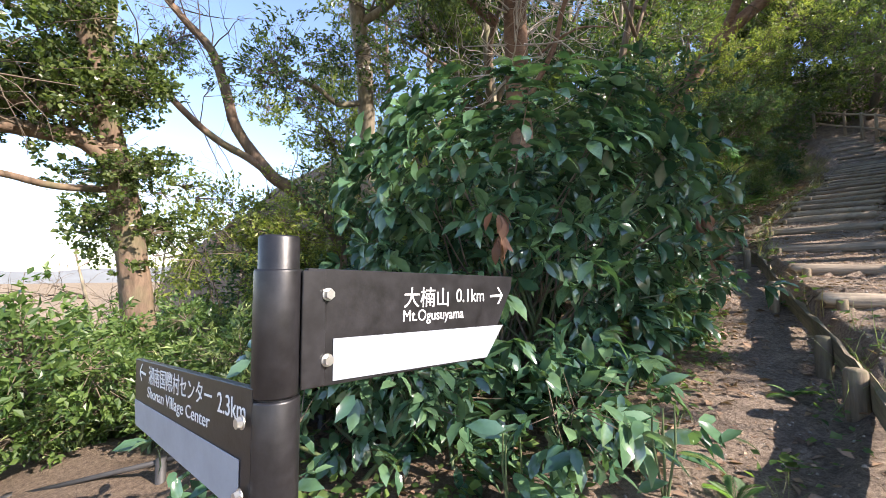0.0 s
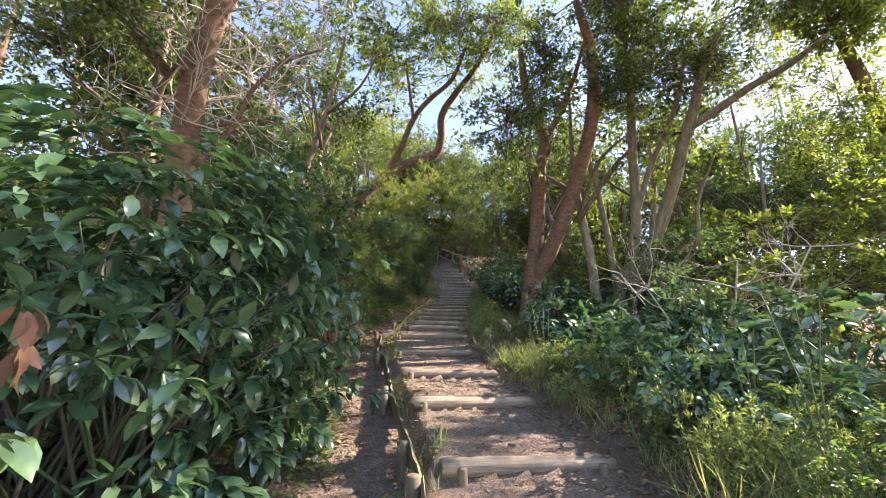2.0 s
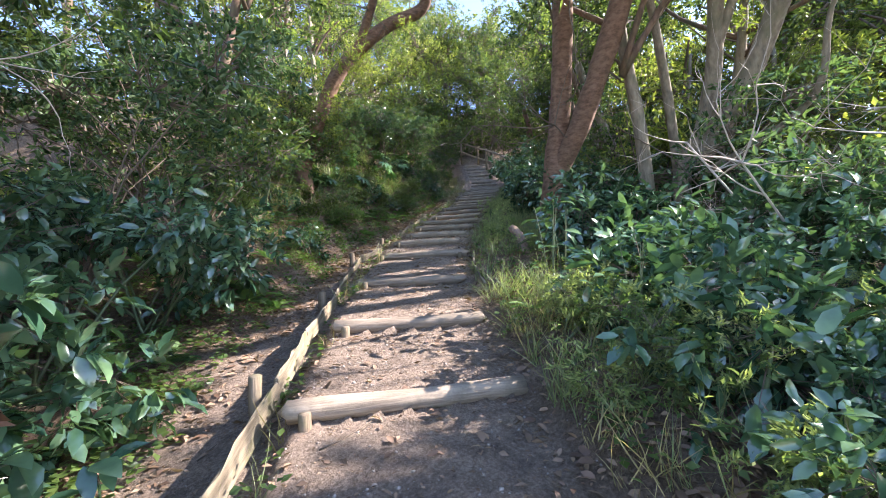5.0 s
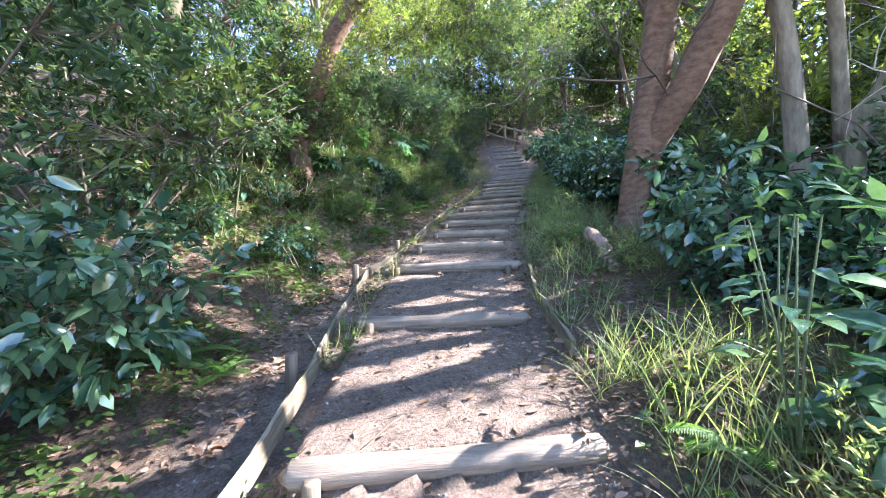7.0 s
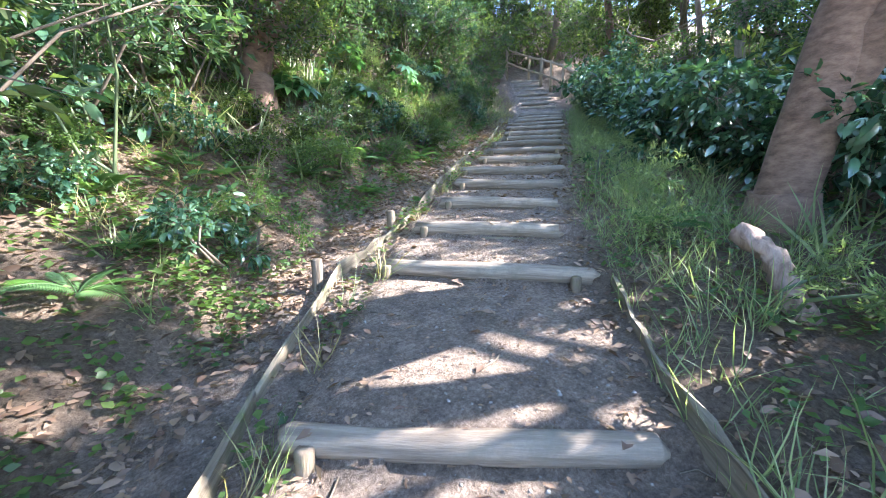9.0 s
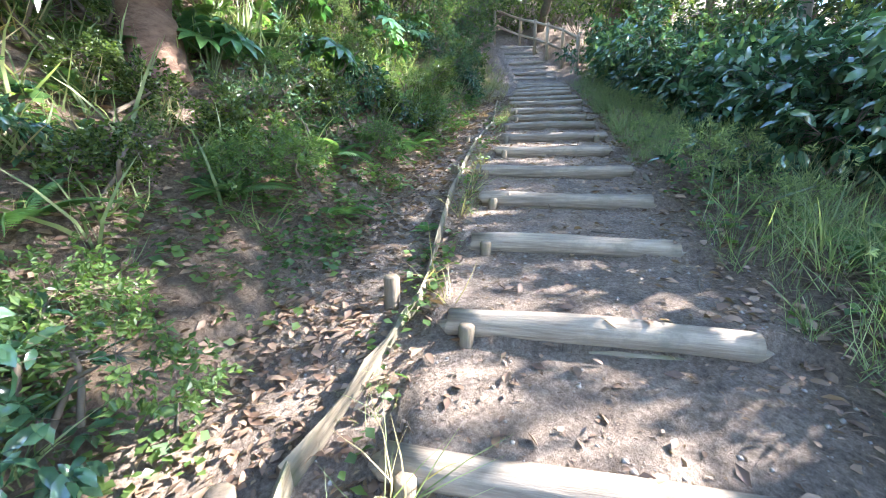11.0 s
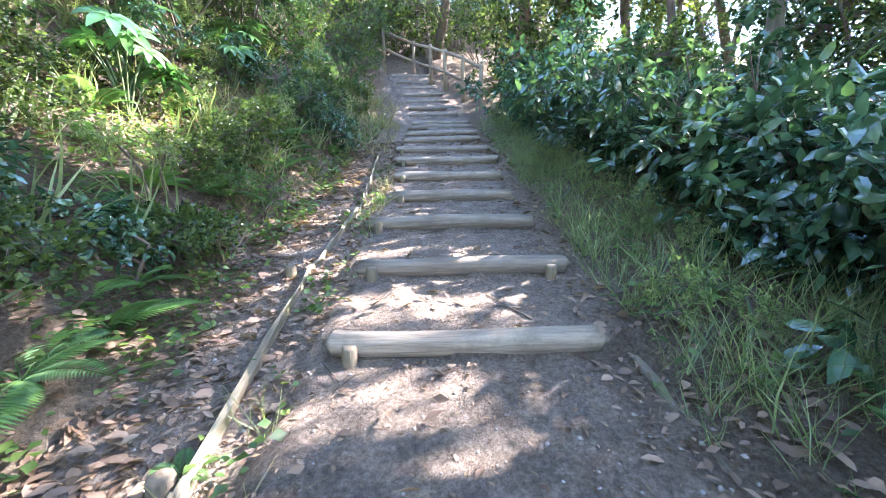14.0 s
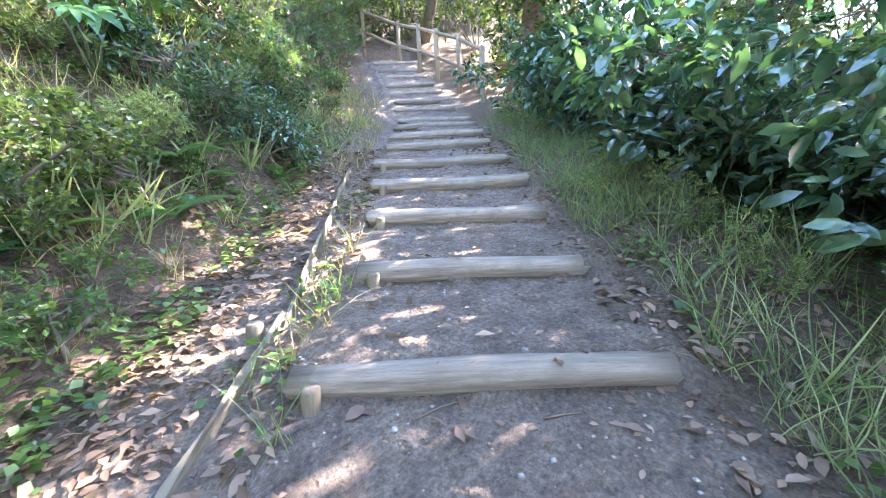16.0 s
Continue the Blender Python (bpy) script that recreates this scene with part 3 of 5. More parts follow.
# left-hand board
pa, pb = Vector((-0.808, 1.134, 0.971)), Vector((-0.305, 0.715, 1.017))
run = pb - pa
ln = math.hypot(run.x, run.y)
bl = new("arrow_board")
bl.parent = sign
bl.matrix_basis = Matrix.Translation(Vector((pa.x, pa.y, 0.97)) - Vector((PX, PY, g0))) @ pose(0, 0, 0, 0, 0, math.degrees(math.atan2(run.y, run.x)))
slab([(0, 0.0), (ln + 0.03, 0.047), (ln + 0.03, -0.158), (0.02, -0.168), (0.0, -0.03)], 0.014, M["plastic"], "board", bl)
slab([(0.014, -0.103), (ln - 0.008, -0.074), (ln - 0.008, -0.159), (0.03, -0.19 + 0.024)], 0.002, M["white"], "white_panel", bl, "white lower panel", pose(0, -0.0085, 0))
text_part("湘南国際村センター", 0.047, pose(0.125, -0.0078, -0.040) @ tilt @ pose(0, 0, 0, 0, 0, 3.6), bl, squeeze=0.96)
text_part("2.3km", 0.05, pose(0.55, -0.0078, -0.017) @ tilt @ pose(0, 0, 0, 0, 0, 3.2), bl, squeeze=0.95)
text_part("Shonan Village Center", 0.037, pose(0.12, -0.0078, -0.077) @ tilt @ pose(0, 0, 0, 0, 0, 3), bl, squeeze=1.2)
arrow(bl, 0.1, -0.026, -1)
bolt(bl, ln + 0.01, -0.008, -0.014)
bolt(bl, ln + 0.01, -0.123, -0.014)

# ---- low dark railing on the valley side ----
railing = thing("low_railing", (-1.48, 2.2, gz(-1.48, 2.2)), "low dark railing with thin round rails at the valley edge", "railing")
rg0 = gz(-1.48, 2.2)
RAIL = [(-3.1, 2.25, -0.1), (-2.3, 2.22, 0.0), (-1.48, 2.2, 0.2), (-0.75, 2.6, 0.28)]
for x, y, top in RAIL:
    z0 = min(gz(x, y), top - 0.35) - 0.1
    v, f = tube([(x + 1.48, y - 2.2, z0 - rg0), (x + 1.48, y - 2.2, top + 0.02 - rg0)], [0.026, 0.026], 10)
    child("post", mesh_of("post", [tuple(q) for q in v], f, M["rail"]), railing)
for (x0, y0, t0), (x1, y1, t1) in zip(RAIL, RAIL[1:]):
    for dz in (0.0, -0.17):
        v, f = tube([(x0 + 1.48, y0 - 2.2, t0 + dz - rg0), (x1 + 1.48, y1 - 2.2, t1 + dz - rg0)], [0.014, 0.014], 8)
        child("rail", mesh_of("rail", [tuple(q) for q in v], f, M["rail"]), railing)


# ---- foliage clumps, shared by many crowns ----
def clump_mesh(name, seed, twigs, per, length, width, mat, radius=1.0, flat=0.5, template=LEAF_PLAIN, squash=0.75, droop=0.0, thin=1.0):
    """An uneven clump of leafy twigs about the origin."""
    rng = np.random.default_rng(seed)
    lobes = rng.normal(0, 0.45, (5, 3)) * (1, 1, squash)
    own = rng.integers(0, 5, twigs)
    d = unit(rng.normal(0, 1, (twigs, 3)))
    tips = (lobes[own] + d * (0.28 + 0.5 * rng.random((twigs, 1)) ** 0.6)) * radius
    tips[:, 2] *= squash
    n = twigs * per
    who = np.repeat(np.arange(twigs), per)
    out = unit(tips - lobes[own] * radius)
    along = rng.random((n, 1))
    pos = tips[who] - out[who] * along * 0.22 * radius + rng.normal(0, 0.05 * radius, (n, 3))
    way = out[who] * 0.7 + rng.normal(0, 0.6, (n, 3))
    way[:, 2] -= droop
    ln = length * rng.uniform(0.65, 1.25, n)
    v, f = leaves(template, pos, way, ln, np.full(n, width), rng, flat)
    tv, tf = [v], [f]
    # the twigs themselves, three-sided
    base = lobes[own] * radius * 0.4
    r = (0.004 + 0.003 * rng.random(twigs)) * min(radius, 1.0) * thin
    ref = unit(np.cross(out, rng.normal(0, 1, (twigs, 3))))
    ref2 = np.cross(out, ref)
    o = len(v)
    tri = []
    for k in range(3):
        q = 2 * math.pi * k / 3
        tri.append(base + (ref * math.cos(q) + ref2 * math.sin(q)) * r[:, None] * 2)
    tri.append(tips)
    w = np.stack(tri, 1).reshape(-1, 3)
    tw = (np.array([(0, 1, 3), (1, 2, 3), (2, 0, 3)])[None] + (np.arange(twigs) * 4)[:, None, None] + o).reshape(-1, 3)
    slots = np.concatenate((np.zeros(len(f)), np.ones(len(tw))))
    return mesh_of(name, np.concatenate((v, w)), np.concatenate((f, tw)), [mat, M["twig"]], template is not LEAF_PLAIN, slots)


CL = {
    "canopy": [clump_mesh("leaf_clump", 10 + i, 75, 20, 0.095, 0.42, M["canopy"], 1.0) for i in range(3)],
    "light": [clump_mesh("leaf_clump", 20 + i, 75, 18, 0.095, 0.42, M["canopy_sunlit"], 1.0) for i in range(2)],
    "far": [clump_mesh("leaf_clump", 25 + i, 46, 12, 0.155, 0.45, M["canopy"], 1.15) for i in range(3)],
    "far_sunlit": [clump_mesh("leaf_clump", 28 + i, 46, 12, 0.155, 0.45, M["canopy_sunlit"], 1.15) for i in range(2)],
    "shade": [clump_mesh("leaf_clump", 30 + i, 48, 12, 0.12, 0.42, M["shade_leaf"], 0.9, 0.7) for i in range(3)],
    "mixed": [clump_mesh("leaf_clump", 33 + i, 48, 12, 0.115, 0.42, M["canopy"], 0.9, 0.7) for i in range(2)],
    "aucuba": [clump_mesh("leaf_clump", 40 + i, 32, 8, 0.14, 0.42, M["aucuba"], 0.5, 1.1, LEAF_MID, 0.85, 0.35, 0.8) for i in range(3)],
    "ivy": [clump_mesh("leaf_clump", 50, 70, 16, 0.06, 0.8, M["canopy"], 0.5, 0.3)],
    "weed": [clump_mesh("leaf_clump", 64 + i, 46, 11, 0.075, 0.3, M["weed"], 0.42, 0.5, LEAF_PLAIN, 0.95, -0.15, 0.7) for i in range(2)],
    "fresh": [clump_mesh("leaf_clump", 60, 60, 14, 0.07, 0.5, M["fresh"], 0.5, 0.7)],
}
R = random.Random(5)


def opening(p):
    """How likely the canopy has a gap here: the sunny stretch at the foot of the stair, dapples further up."""
    h = p[2] - gz(p[0], p[1])
    if h < 1.15:
        return 0.0
    q = Vector(p) - SUN_DIR * ((p[2] - 1.2) / SUN_DIR.z)
    for _ in range(4):
        q = Vector(p) - SUN_DIR * ((p[2] - gz(q.x, q.y)) / SUN_DIR.z)
    s = q.x * AX[0] + q.y * AX[1]
    w = q.x * RT[0] + q.y * RT[1] - float(np.interp(s, MID_S, MID_D))
    if 0.0 < s < 6.8 and -2.0 < w < 2.4:
        return 0.97
    if 0.5 < s < 8.5 and 2.4 <= w < 5.0:
        return 0.66
    if 4.0 < s < 10.5 and -4.0 < w < 2.0:
        return 0.86 if w > -1.6 else 0.72
    if 10.5 <= s < 20 and -3.4 < w < 1.5:
        return (0.78 if s < 15 else 0.6) if w > -1.4 else (0.14 if s < 13.5 else 0.08)
    if 20 <= s < 33 and -6 < w < 5:
        return 0.55
    return 0.0


def put_clump(kind, parent, origin, p, scale, name="leaf_clump", gaps=1.0):
    if R.random() < opening(p) * gaps:
        return None
    c = new(name, R.choice(CL[kind]))
    c.parent = parent
    c.matrix_basis = Matrix.LocRotScale(Vector(p) - Vector(origin), Euler((R.uniform(-0.4, 0.4), R.uniform(-0.4, 0.4), R.uniform(0, 6.28))), Vector((scale, scale, scale * R.uniform(0.8, 1.1))))
    return c


def limb(tree, points, mat, name="limb", sides=10, n=4, wob=0.06):
    o = tree.location
    pts = refine(points, n)
    rg = random.Random(int(points[0][0] * 100))
    v, f = tube([(p[0] - o.x, p[1] - o.y, p[2] - o.z) for p in pts], [max(p[3], 0.004) for p in pts], sides, wob, True, rg)
    return child(name, mesh_of(name, [tuple(q) for q in v], f, mat), tree)


def twigs_along(tree, points, mat, count, reach, seed, r0=0.012, name="twigs", gravity=0.0):
    """Bare forking twigs growing out of a limb, joined into one part."""
    rg = random.Random(seed)
    pts = refine(points, 4)
    o = tree.location
    tubes = []
    for i in range(count):
        a = pts[rg.randrange(len(pts) // 4, len(pts))]
        p = Vector(a[:3]) - o
        way = Vector((rg.gauss(0, 1), rg.gauss(0, 1), rg.gauss(0.35, 0.7))).normalized()
        stack = [(p, way, reach * rg.uniform(0.5, 1), r0, 0)]
        while stack:
            p, way, ln, r, depth = stack.pop()
            q = [p]
            for j in range(4):
                way = (way + Vector((rg.gauss(0, 0.22), rg.gauss(0, 0.22), rg.gauss(0.04 - gravity, 0.2)))).normalized()
                q.append(q[-1] + way * ln / 4)
            tubes.append(tube(q, [r * (1 - 0.18 * j) for j in range(5)], 4, 0, False))
            if depth < 2:
                for j in range(2 + (depth == 0)):
                    side = (way + Vector((rg.gauss(0, 0.8), rg.gauss(0, 0.8), rg.gauss(0, 0.6)))).normalized()
                    stack.append((q[rg.randint(2, 4)], side, ln * 0.65, r * 0.5, depth + 1))
    v, f = join_tubes(tubes)
    return tagged(child(name, mesh_of(name, [tuple(q) for q in v], f, mat), tree), kind="stuff")


def tree(label, trunk, mat, crown=(), kind="canopy", name="tree", group="", category="tree"):
    x, y, z, r = trunk[0]
    g = gz(x, y)
    t = thing(name, (x, y, min(g, z)), label, category, group)
    if z > g + 0.05:
        trunk = [(x, y, g - 0.15, r * 1.35), (x, y, g + 0.2, r * 1.1)] + list(trunk)
    else:
        trunk = [(x, y, z - 0.25, r * 1.3)] + list(trunk)
    limb(t, trunk, mat, "trunk", 14)
    for p in crown:
        put_clump(kind, t, t.location, p[:3], p[3])
    return t


def around(points, n, spread, lo, hi, seed):
    """Crown places about the given ends of limbs."""
    rg = random.Random(seed)
    out = []
    for i in range(n):
        a = points[i % len(points)]
        out.append((a[0] + rg.gauss(0, spread), a[1] + rg.gauss(0, spread), a[2] + rg.gauss(0.2, spread * 0.5), rg.uniform(lo, hi)))
    return out

# ---- trees that stand by the path ----
ivy = tree("tall tree with ivy-covered trunk at the valley edge", [(-3.44, 4.62, 0.31, 0.170), (-3.47, 4.48, 1.22, 0.150), (-3.53, 4.33, 2.15, 0.140), (-3.54, 4.09, 2.88, 0.120), (-3.49, 3.86, 3.42, 0.110), (-3.47, 3.72, 3.85, 0.100), (-3.38, 3.53, 4.37, 0.080), (-3.13, 3.39, 5.00, 0.050)], M["bark"])
limb(ivy, [(-3.48, 4.35, 2.22, 0.080), (-3.65, 4.00, 2.54, 0.090), (-3.85, 3.69, 2.55, 0.080), (-3.99, 3.28, 2.54, 0.070), (-3.99, 2.91, 2.73, 0.050)], M["bark"])
limb(ivy, [(-3.48, 4.16, 2.81, 0.060), (-3.65, 3.81, 2.76, 0.050), (-3.83, 3.37, 2.76, 0.050), (-3.90, 3.11, 2.84, 0.030)], M["bark"])
limb(ivy, [(-3.55, 4.32, 2.11, 0.040), (-3.74, 3.83, 2.04, 0.035), (-3.81, 3.40, 2.06, 0.030), (-3.87, 3.20, 2.04, 0.020)], M["bark"])
limb(ivy, [(-3.51, 3.93, 3.28, 0.060), (-3.36, 3.88, 3.60, 0.050), (-3.25, 3.78, 3.89, 0.045), (-3.15, 3.58, 4.25, 0.030)], M["bark_grey"])
for c in around([(-3.5, 4.3, 2.2), (-3.53, 4.1, 2.9), (-3.49, 3.86, 3.4), (-3.45, 3.7, 3.9), (-3.8, 3.6, 2.6), (-3.3, 3.6, 4.4), (-3.5, 4.4, 1.6), (-3.9, 3.4, 2.6), (-3.8, 3.5, 2.85)], 34, 0.27, 0.5, 1.0, 31):
    put_clump("ivy", ivy, ivy.location, c[:3], c[3])
lean = tree("leaning dark-barked tree with two bare sweeping limbs", [(-1.63, 6.26, 1.67, 0.100), (-2.18, 5.99, 2.38, 0.100), (-2.53, 5.79, 2.64, 0.090), (-2.94, 5.59, 3.25, 0.075), (-3.07, 5.49, 3.79, 0.070), (-3.21, 5.35, 4.29, 0.060), (-3.47, 5.20, 4.60, 0.050), (-3.70, 5.06, 4.89, 0.040)], M["bark"])
limb(lean, [(-2.53, 5.79, 2.64, 0.060), (-2.78, 5.62, 2.84, 0.055), (-3.17, 5.43, 3.07, 0.050), (-3.50, 5.19, 3.41, 0.045), (-3.71, 5.00, 3.70, 0.040), (-3.83, 4.82, 3.87, 0.030), (-3.77, 4.78, 4.03, 0.020)], M["bark"])
for c in around([(-3.7, 5.06, 4.89)], 2, 0.5, 0.5, 0.8, 33):
    put_clump("canopy", lean, lean.location, c[:3], c[3])
pale = tree("pale-barked evergreen tree with a dark leafy crown", [(-1.29, 7.01, 2.74, 0.150), (-1.30, 6.74, 3.67, 0.140), (-1.28, 6.34, 4.57, 0.130), (-1.31, 6.00, 5.12, 0.120), (-1.33, 5.57, 5.70, 0.100), (-1.44, 5.25, 6.27, 0.070)], M["bark_grey"])
limb(pale, [(-1.26, 6.01, 5.13, 0.070), (-0.88, 5.82, 5.23, 0.060), (-0.43, 5.60, 5.46, 0.050)], M["bark_grey"])
limb(pale, [(-1.29, 6.57, 4.10, 0.050), (-1.69, 6.35, 3.96, 0.050), (-1.96, 6.03, 4.09, 0.040), (-2.24, 5.82, 4.12, 0.020)], M["bark_grey"])
for c in around([(-1.44, 5.25, 6.27), (-0.43, 5.6, 5.46), (-2.24, 5.82, 4.12)], 14, 0.9, 0.7, 1.1, 42):
    put_clump("canopy", pale, pale.location, c[:3], c[3])
vine = tree("reddish tree trunk wrapped in pale dead vines", [(1.23, 5.97, 3.19, 0.170), (1.15, 5.82, 3.64, 0.170), (1.08, 5.53, 4.29, 0.160), (1.01, 5.27, 4.75, 0.160), (1.01, 4.88, 5.42, 0.150), (1.10, 4.50, 5.94, 0.140), (1.14, 4.12, 6.49, 0.120), (1.03, 3.76, 7.07, 0.090)], M["bark_red"])
limb(vine, [(1.27, 5.59, 3.73, 0.040), (1.52, 5.20, 4.24, 0.035), (1.57, 4.86, 4.63, 0.030), (1.76, 4.46, 4.95, 0.025), (2.06, 4.10, 5.11, 0.012)], M["bark_red"])
limb(vine, [(0.76, 5.35, 4.67, 0.070), (0.22, 5.08, 4.96, 0.060), (-0.15, 4.99, 5.07, 0.050), (-0.40, 4.91, 5.14, 0.050), (-0.64, 4.79, 5.23, 0.030)], M["bark_red"])
limb(vine, [(1.34, 5.34, 4.22, 0.020), (1.74, 4.98, 4.36, 0.015), (2.09, 4.81, 4.28, 0.008)], M["bark_red"])
for c in around([(1.03, 3.76, 7.4), (-0.64, 4.79, 6.6)], 4, 0.9, 0.7, 1.0, 37):
    put_clump("canopy", vine, vine.location, c[:3], c[3])
arch = tree("dark evergreen tree with a limb arching over the stair", [(5.62, 10.04, 4.21, 0.170), (6.06, 9.35, 5.89, 0.160), (6.52, 8.86, 6.64, 0.150), (7.14, 8.49, 7.23, 0.140), (7.74, 8.11, 7.58, 0.130), (7.69, 7.78, 8.01, 0.120), (7.43, 7.49, 8.55, 0.110), (7.40, 6.85, 9.03, 0.090), (7.27, 6.02, 9.28, 0.070), (6.90, 5.08, 9.58, 0.050)], M["bark_red"])
limb(arch, [(6.48, 8.91, 6.60, 0.100), (6.58, 8.34, 7.34, 0.090), (6.54, 7.75, 8.08, 0.080), (6.66, 7.22, 8.53, 0.070), (6.96, 6.62, 9.06, 0.060), (6.81, 5.99, 9.63, 0.040)], M["bark_red"])
limb(arch, [(6.54, 7.75, 8.08, 0.050), (6.17, 7.49, 8.61, 0.045), (5.80, 7.24, 9.07, 0.030)], M["bark_red"])
for c in around([(6.9, 5.08, 9.58), (6.81, 5.99, 9.63), (5.8, 7.24, 9.07)], 12, 0.9, 0.8, 1.2, 40):
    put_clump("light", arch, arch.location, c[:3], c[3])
twin = tree("twin-trunked brown evergreen tree beside the stair", [(8.40, 5.38, 2.42, 0.200), (8.33, 5.18, 3.40, 0.180), (8.27, 4.97, 4.25, 0.180), (8.02, 4.70, 5.13, 0.160), (7.80, 4.48, 5.87, 0.150), (7.66, 4.24, 6.41, 0.140), (7.13, 4.23, 7.02, 0.100), (6.81, 4.17, 7.37, 0.090), (6.31, 3.93, 7.92, 0.060)], M["bark_red"])
limb(twin, [(8.36, 5.27, 2.85, 0.150), (8.38, 5.08, 3.35, 0.165), (8.28, 4.66, 3.85, 0.170), (8.11, 4.10, 4.65, 0.160), (7.84, 3.54, 5.46, 0.150), (7.51, 3.11, 6.07, 0.140), (7.07, 2.77, 6.63, 0.120), (6.58, 2.55, 7.20, 0.100), (5.92, 2.47, 7.76, 0.060)], M["bark_red"])
limb(twin, [(7.66, 4.24, 6.41, 0.080), (7.55, 3.77, 6.85, 0.070), (7.30, 3.24, 7.39, 0.050), (6.99, 2.83, 7.85, 0.030)], M["bark_red"])
limb(twin, [(7.84, 3.54, 5.46, 0.030), (7.68, 3.96, 5.70, 0.020), (7.39, 4.30, 5.97, 0.010)], M["bark_red"])
for c in around([(6.31, 3.93, 7.92), (5.92, 2.47, 7.76), (6.99, 2.83, 7.85), (7.39, 4.3, 5.97)], 13, 0.9, 0.8, 1.2, 41):
    put_clump("canopy", twin, twin.location, c[:3], c[3])
stems = tree("many-stemmed evergreen tree with smooth brown bark", [(9.50, 3.59, 3.09, 0.130), (9.48, 3.26, 3.67, 0.120), (9.26, 2.99, 4.56, 0.110), (8.84, 2.78, 5.58, 0.100), (8.35, 2.55, 6.46, 0.090), (7.83, 2.32, 7.19, 0.070), (7.25, 2.22, 7.81, 0.050)], M["bark_grey"])
limb(stems, [(9.56, 3.43, 3.09, 0.150), (9.49, 2.67, 4.20, 0.140), (9.21, 2.13, 5.19, 0.130), (8.86, 1.73, 5.96, 0.120), (8.66, 1.48, 6.33, 0.100), (8.28, 1.13, 6.92, 0.080), (7.96, 0.75, 7.32, 0.050)], M["bark_grey"])
limb(stems, [(8.80, 1.63, 6.10, 0.090), (8.75, 1.05, 6.26, 0.080), (8.67, 0.54, 6.42, 0.070), (8.44, -0.05, 6.43, 0.060), (8.07, -0.54, 6.45, 0.030)], M["bark_grey"])
limb(stems, [(9.48, 3.65, 3.09, 0.080), (9.16, 3.61, 4.27, 0.070), (8.69, 3.56, 5.36, 0.060), (8.23, 3.51, 6.14, 0.050), (7.81, 3.18, 6.87, 0.030)], M["bark_grey"])
limb(stems, [(9.28, 3.06, 4.46, 0.070), (8.95, 2.48, 5.54, 0.060), (8.72, 2.03, 6.11, 0.055), (8.40, 1.61, 6.68, 0.050), (7.98, 1.33, 7.24, 0.030)], M["bark_grey"])
limb(stems, [(9.43, 3.38, 2.94, 0.060), (9.45, 2.47, 3.33, 0.050), (9.35, 1.91, 3.80, 0.045), (9.10, 1.73, 4.59, 0.030), (8.67, 1.27, 5.26, 0.015)], M["bark_grey"])
for c in around([(7.25, 2.22, 7.81), (7.96, 0.75, 7.32), (8.07, -0.54, 6.45), (7.81, 3.18, 6.87), (7.98, 1.33, 7.24)], 11, 0.9, 0.8, 1.2, 49):
    put_clump("canopy", stems, stems.location, c[:3], c[3])
edge = tree("leaning evergreen tree on the far edge of the wood", [(10.70, -1.44, 2.97, 0.160), (10.57, -1.45, 3.61, 0.150), (10.38, -1.36, 4.34, 0.140), (10.13, -1.20, 5.08, 0.130), (9.87, -0.99, 5.74, 0.120), (9.43, -0.85, 6.56, 0.100), (8.93, -0.69, 7.29, 0.070)], M["bark"])
limb(edge, [(10.25, -1.28, 4.76, 0.060), (10.07, -1.58, 5.03, 0.050), (9.77, -1.88, 5.53, 0.030)], M["bark"])
for c in around([(8.93, -0.69, 7.29)], 3, 0.9, 0.7, 1.0, 37):
    put_clump("light", edge, edge.location, c[:3], c[3])
topa = tree("brown tree trunk behind the wooden fence", [(20.29, 18.36, 7.54, 0.200), (19.85, 17.79, 8.54, 0.190), (19.75, 17.43, 9.38, 0.170), (19.51, 17.02, 10.37, 0.150), (19.27, 16.56, 12.02, 0.100)], M["bark"])
for c in around([(19.27, 16.56, 12.02)], 8, 0.9, 0.8, 1.2, 36):
    put_clump("canopy", topa, topa.location, c[:3], c[3])
topb = tree("orange-brown tree trunk beside the wooden fence", [(17.77, 13.85, 5.59, 0.170), (17.76, 13.69, 6.05, 0.170), (17.76, 13.48, 6.48, 0.160), (17.65, 13.25, 7.18, 0.160), (17.49, 13.03, 7.81, 0.140), (17.07, 12.95, 8.86, 0.100)], M["bark_red"])
for c in around([(17.07, 12.95, 8.86)], 8, 0.9, 0.8, 1.2, 36):
    put_clump("canopy", topb, topb.location, c[:3], c[3])
broken = thing("broken_stump", (6.86, 4.66, gz(6.86, 4.66)), "broken reddish stump leaning over dry leaves", "stump")
limb(broken, [(7.21, 5.25, 2.27, 0.055), (7.19, 5.07, 2.14, 0.060), (7.12, 4.95, 1.95, 0.065), (7.04, 4.83, 1.74, 0.080), (6.88, 4.68, 1.52, 0.090)], M["bark_pale"], "stump", 12, 6, 0.28)
fallen = thing("fallen_branch", (7.4, 3.7, gz(7.4, 3.7)), "dark fallen branch lying among shrubs", "branch")
limb(fallen, [(7.27, 4.15, 1.78, 0.045), (7.38, 3.83, 1.90, 0.050), (7.45, 3.57, 1.94, 0.050), (7.49, 3.37, 2.00, 0.045), (7.53, 3.08, 1.91, 0.030)], M["bark"], "branch", 10, 4, 0.1)
for c in around([(8.4, -0.6, 6.9), (8.8, 0.8, 7.2), (9.4, 1.8, 7.6), (9.0, -1.6, 7.0), (10.2, 0.2, 8.2)], 13, 0.5, 0.65, 0.95, 91):
    put_clump("light", stems, stems.location, c[:3], c[3])


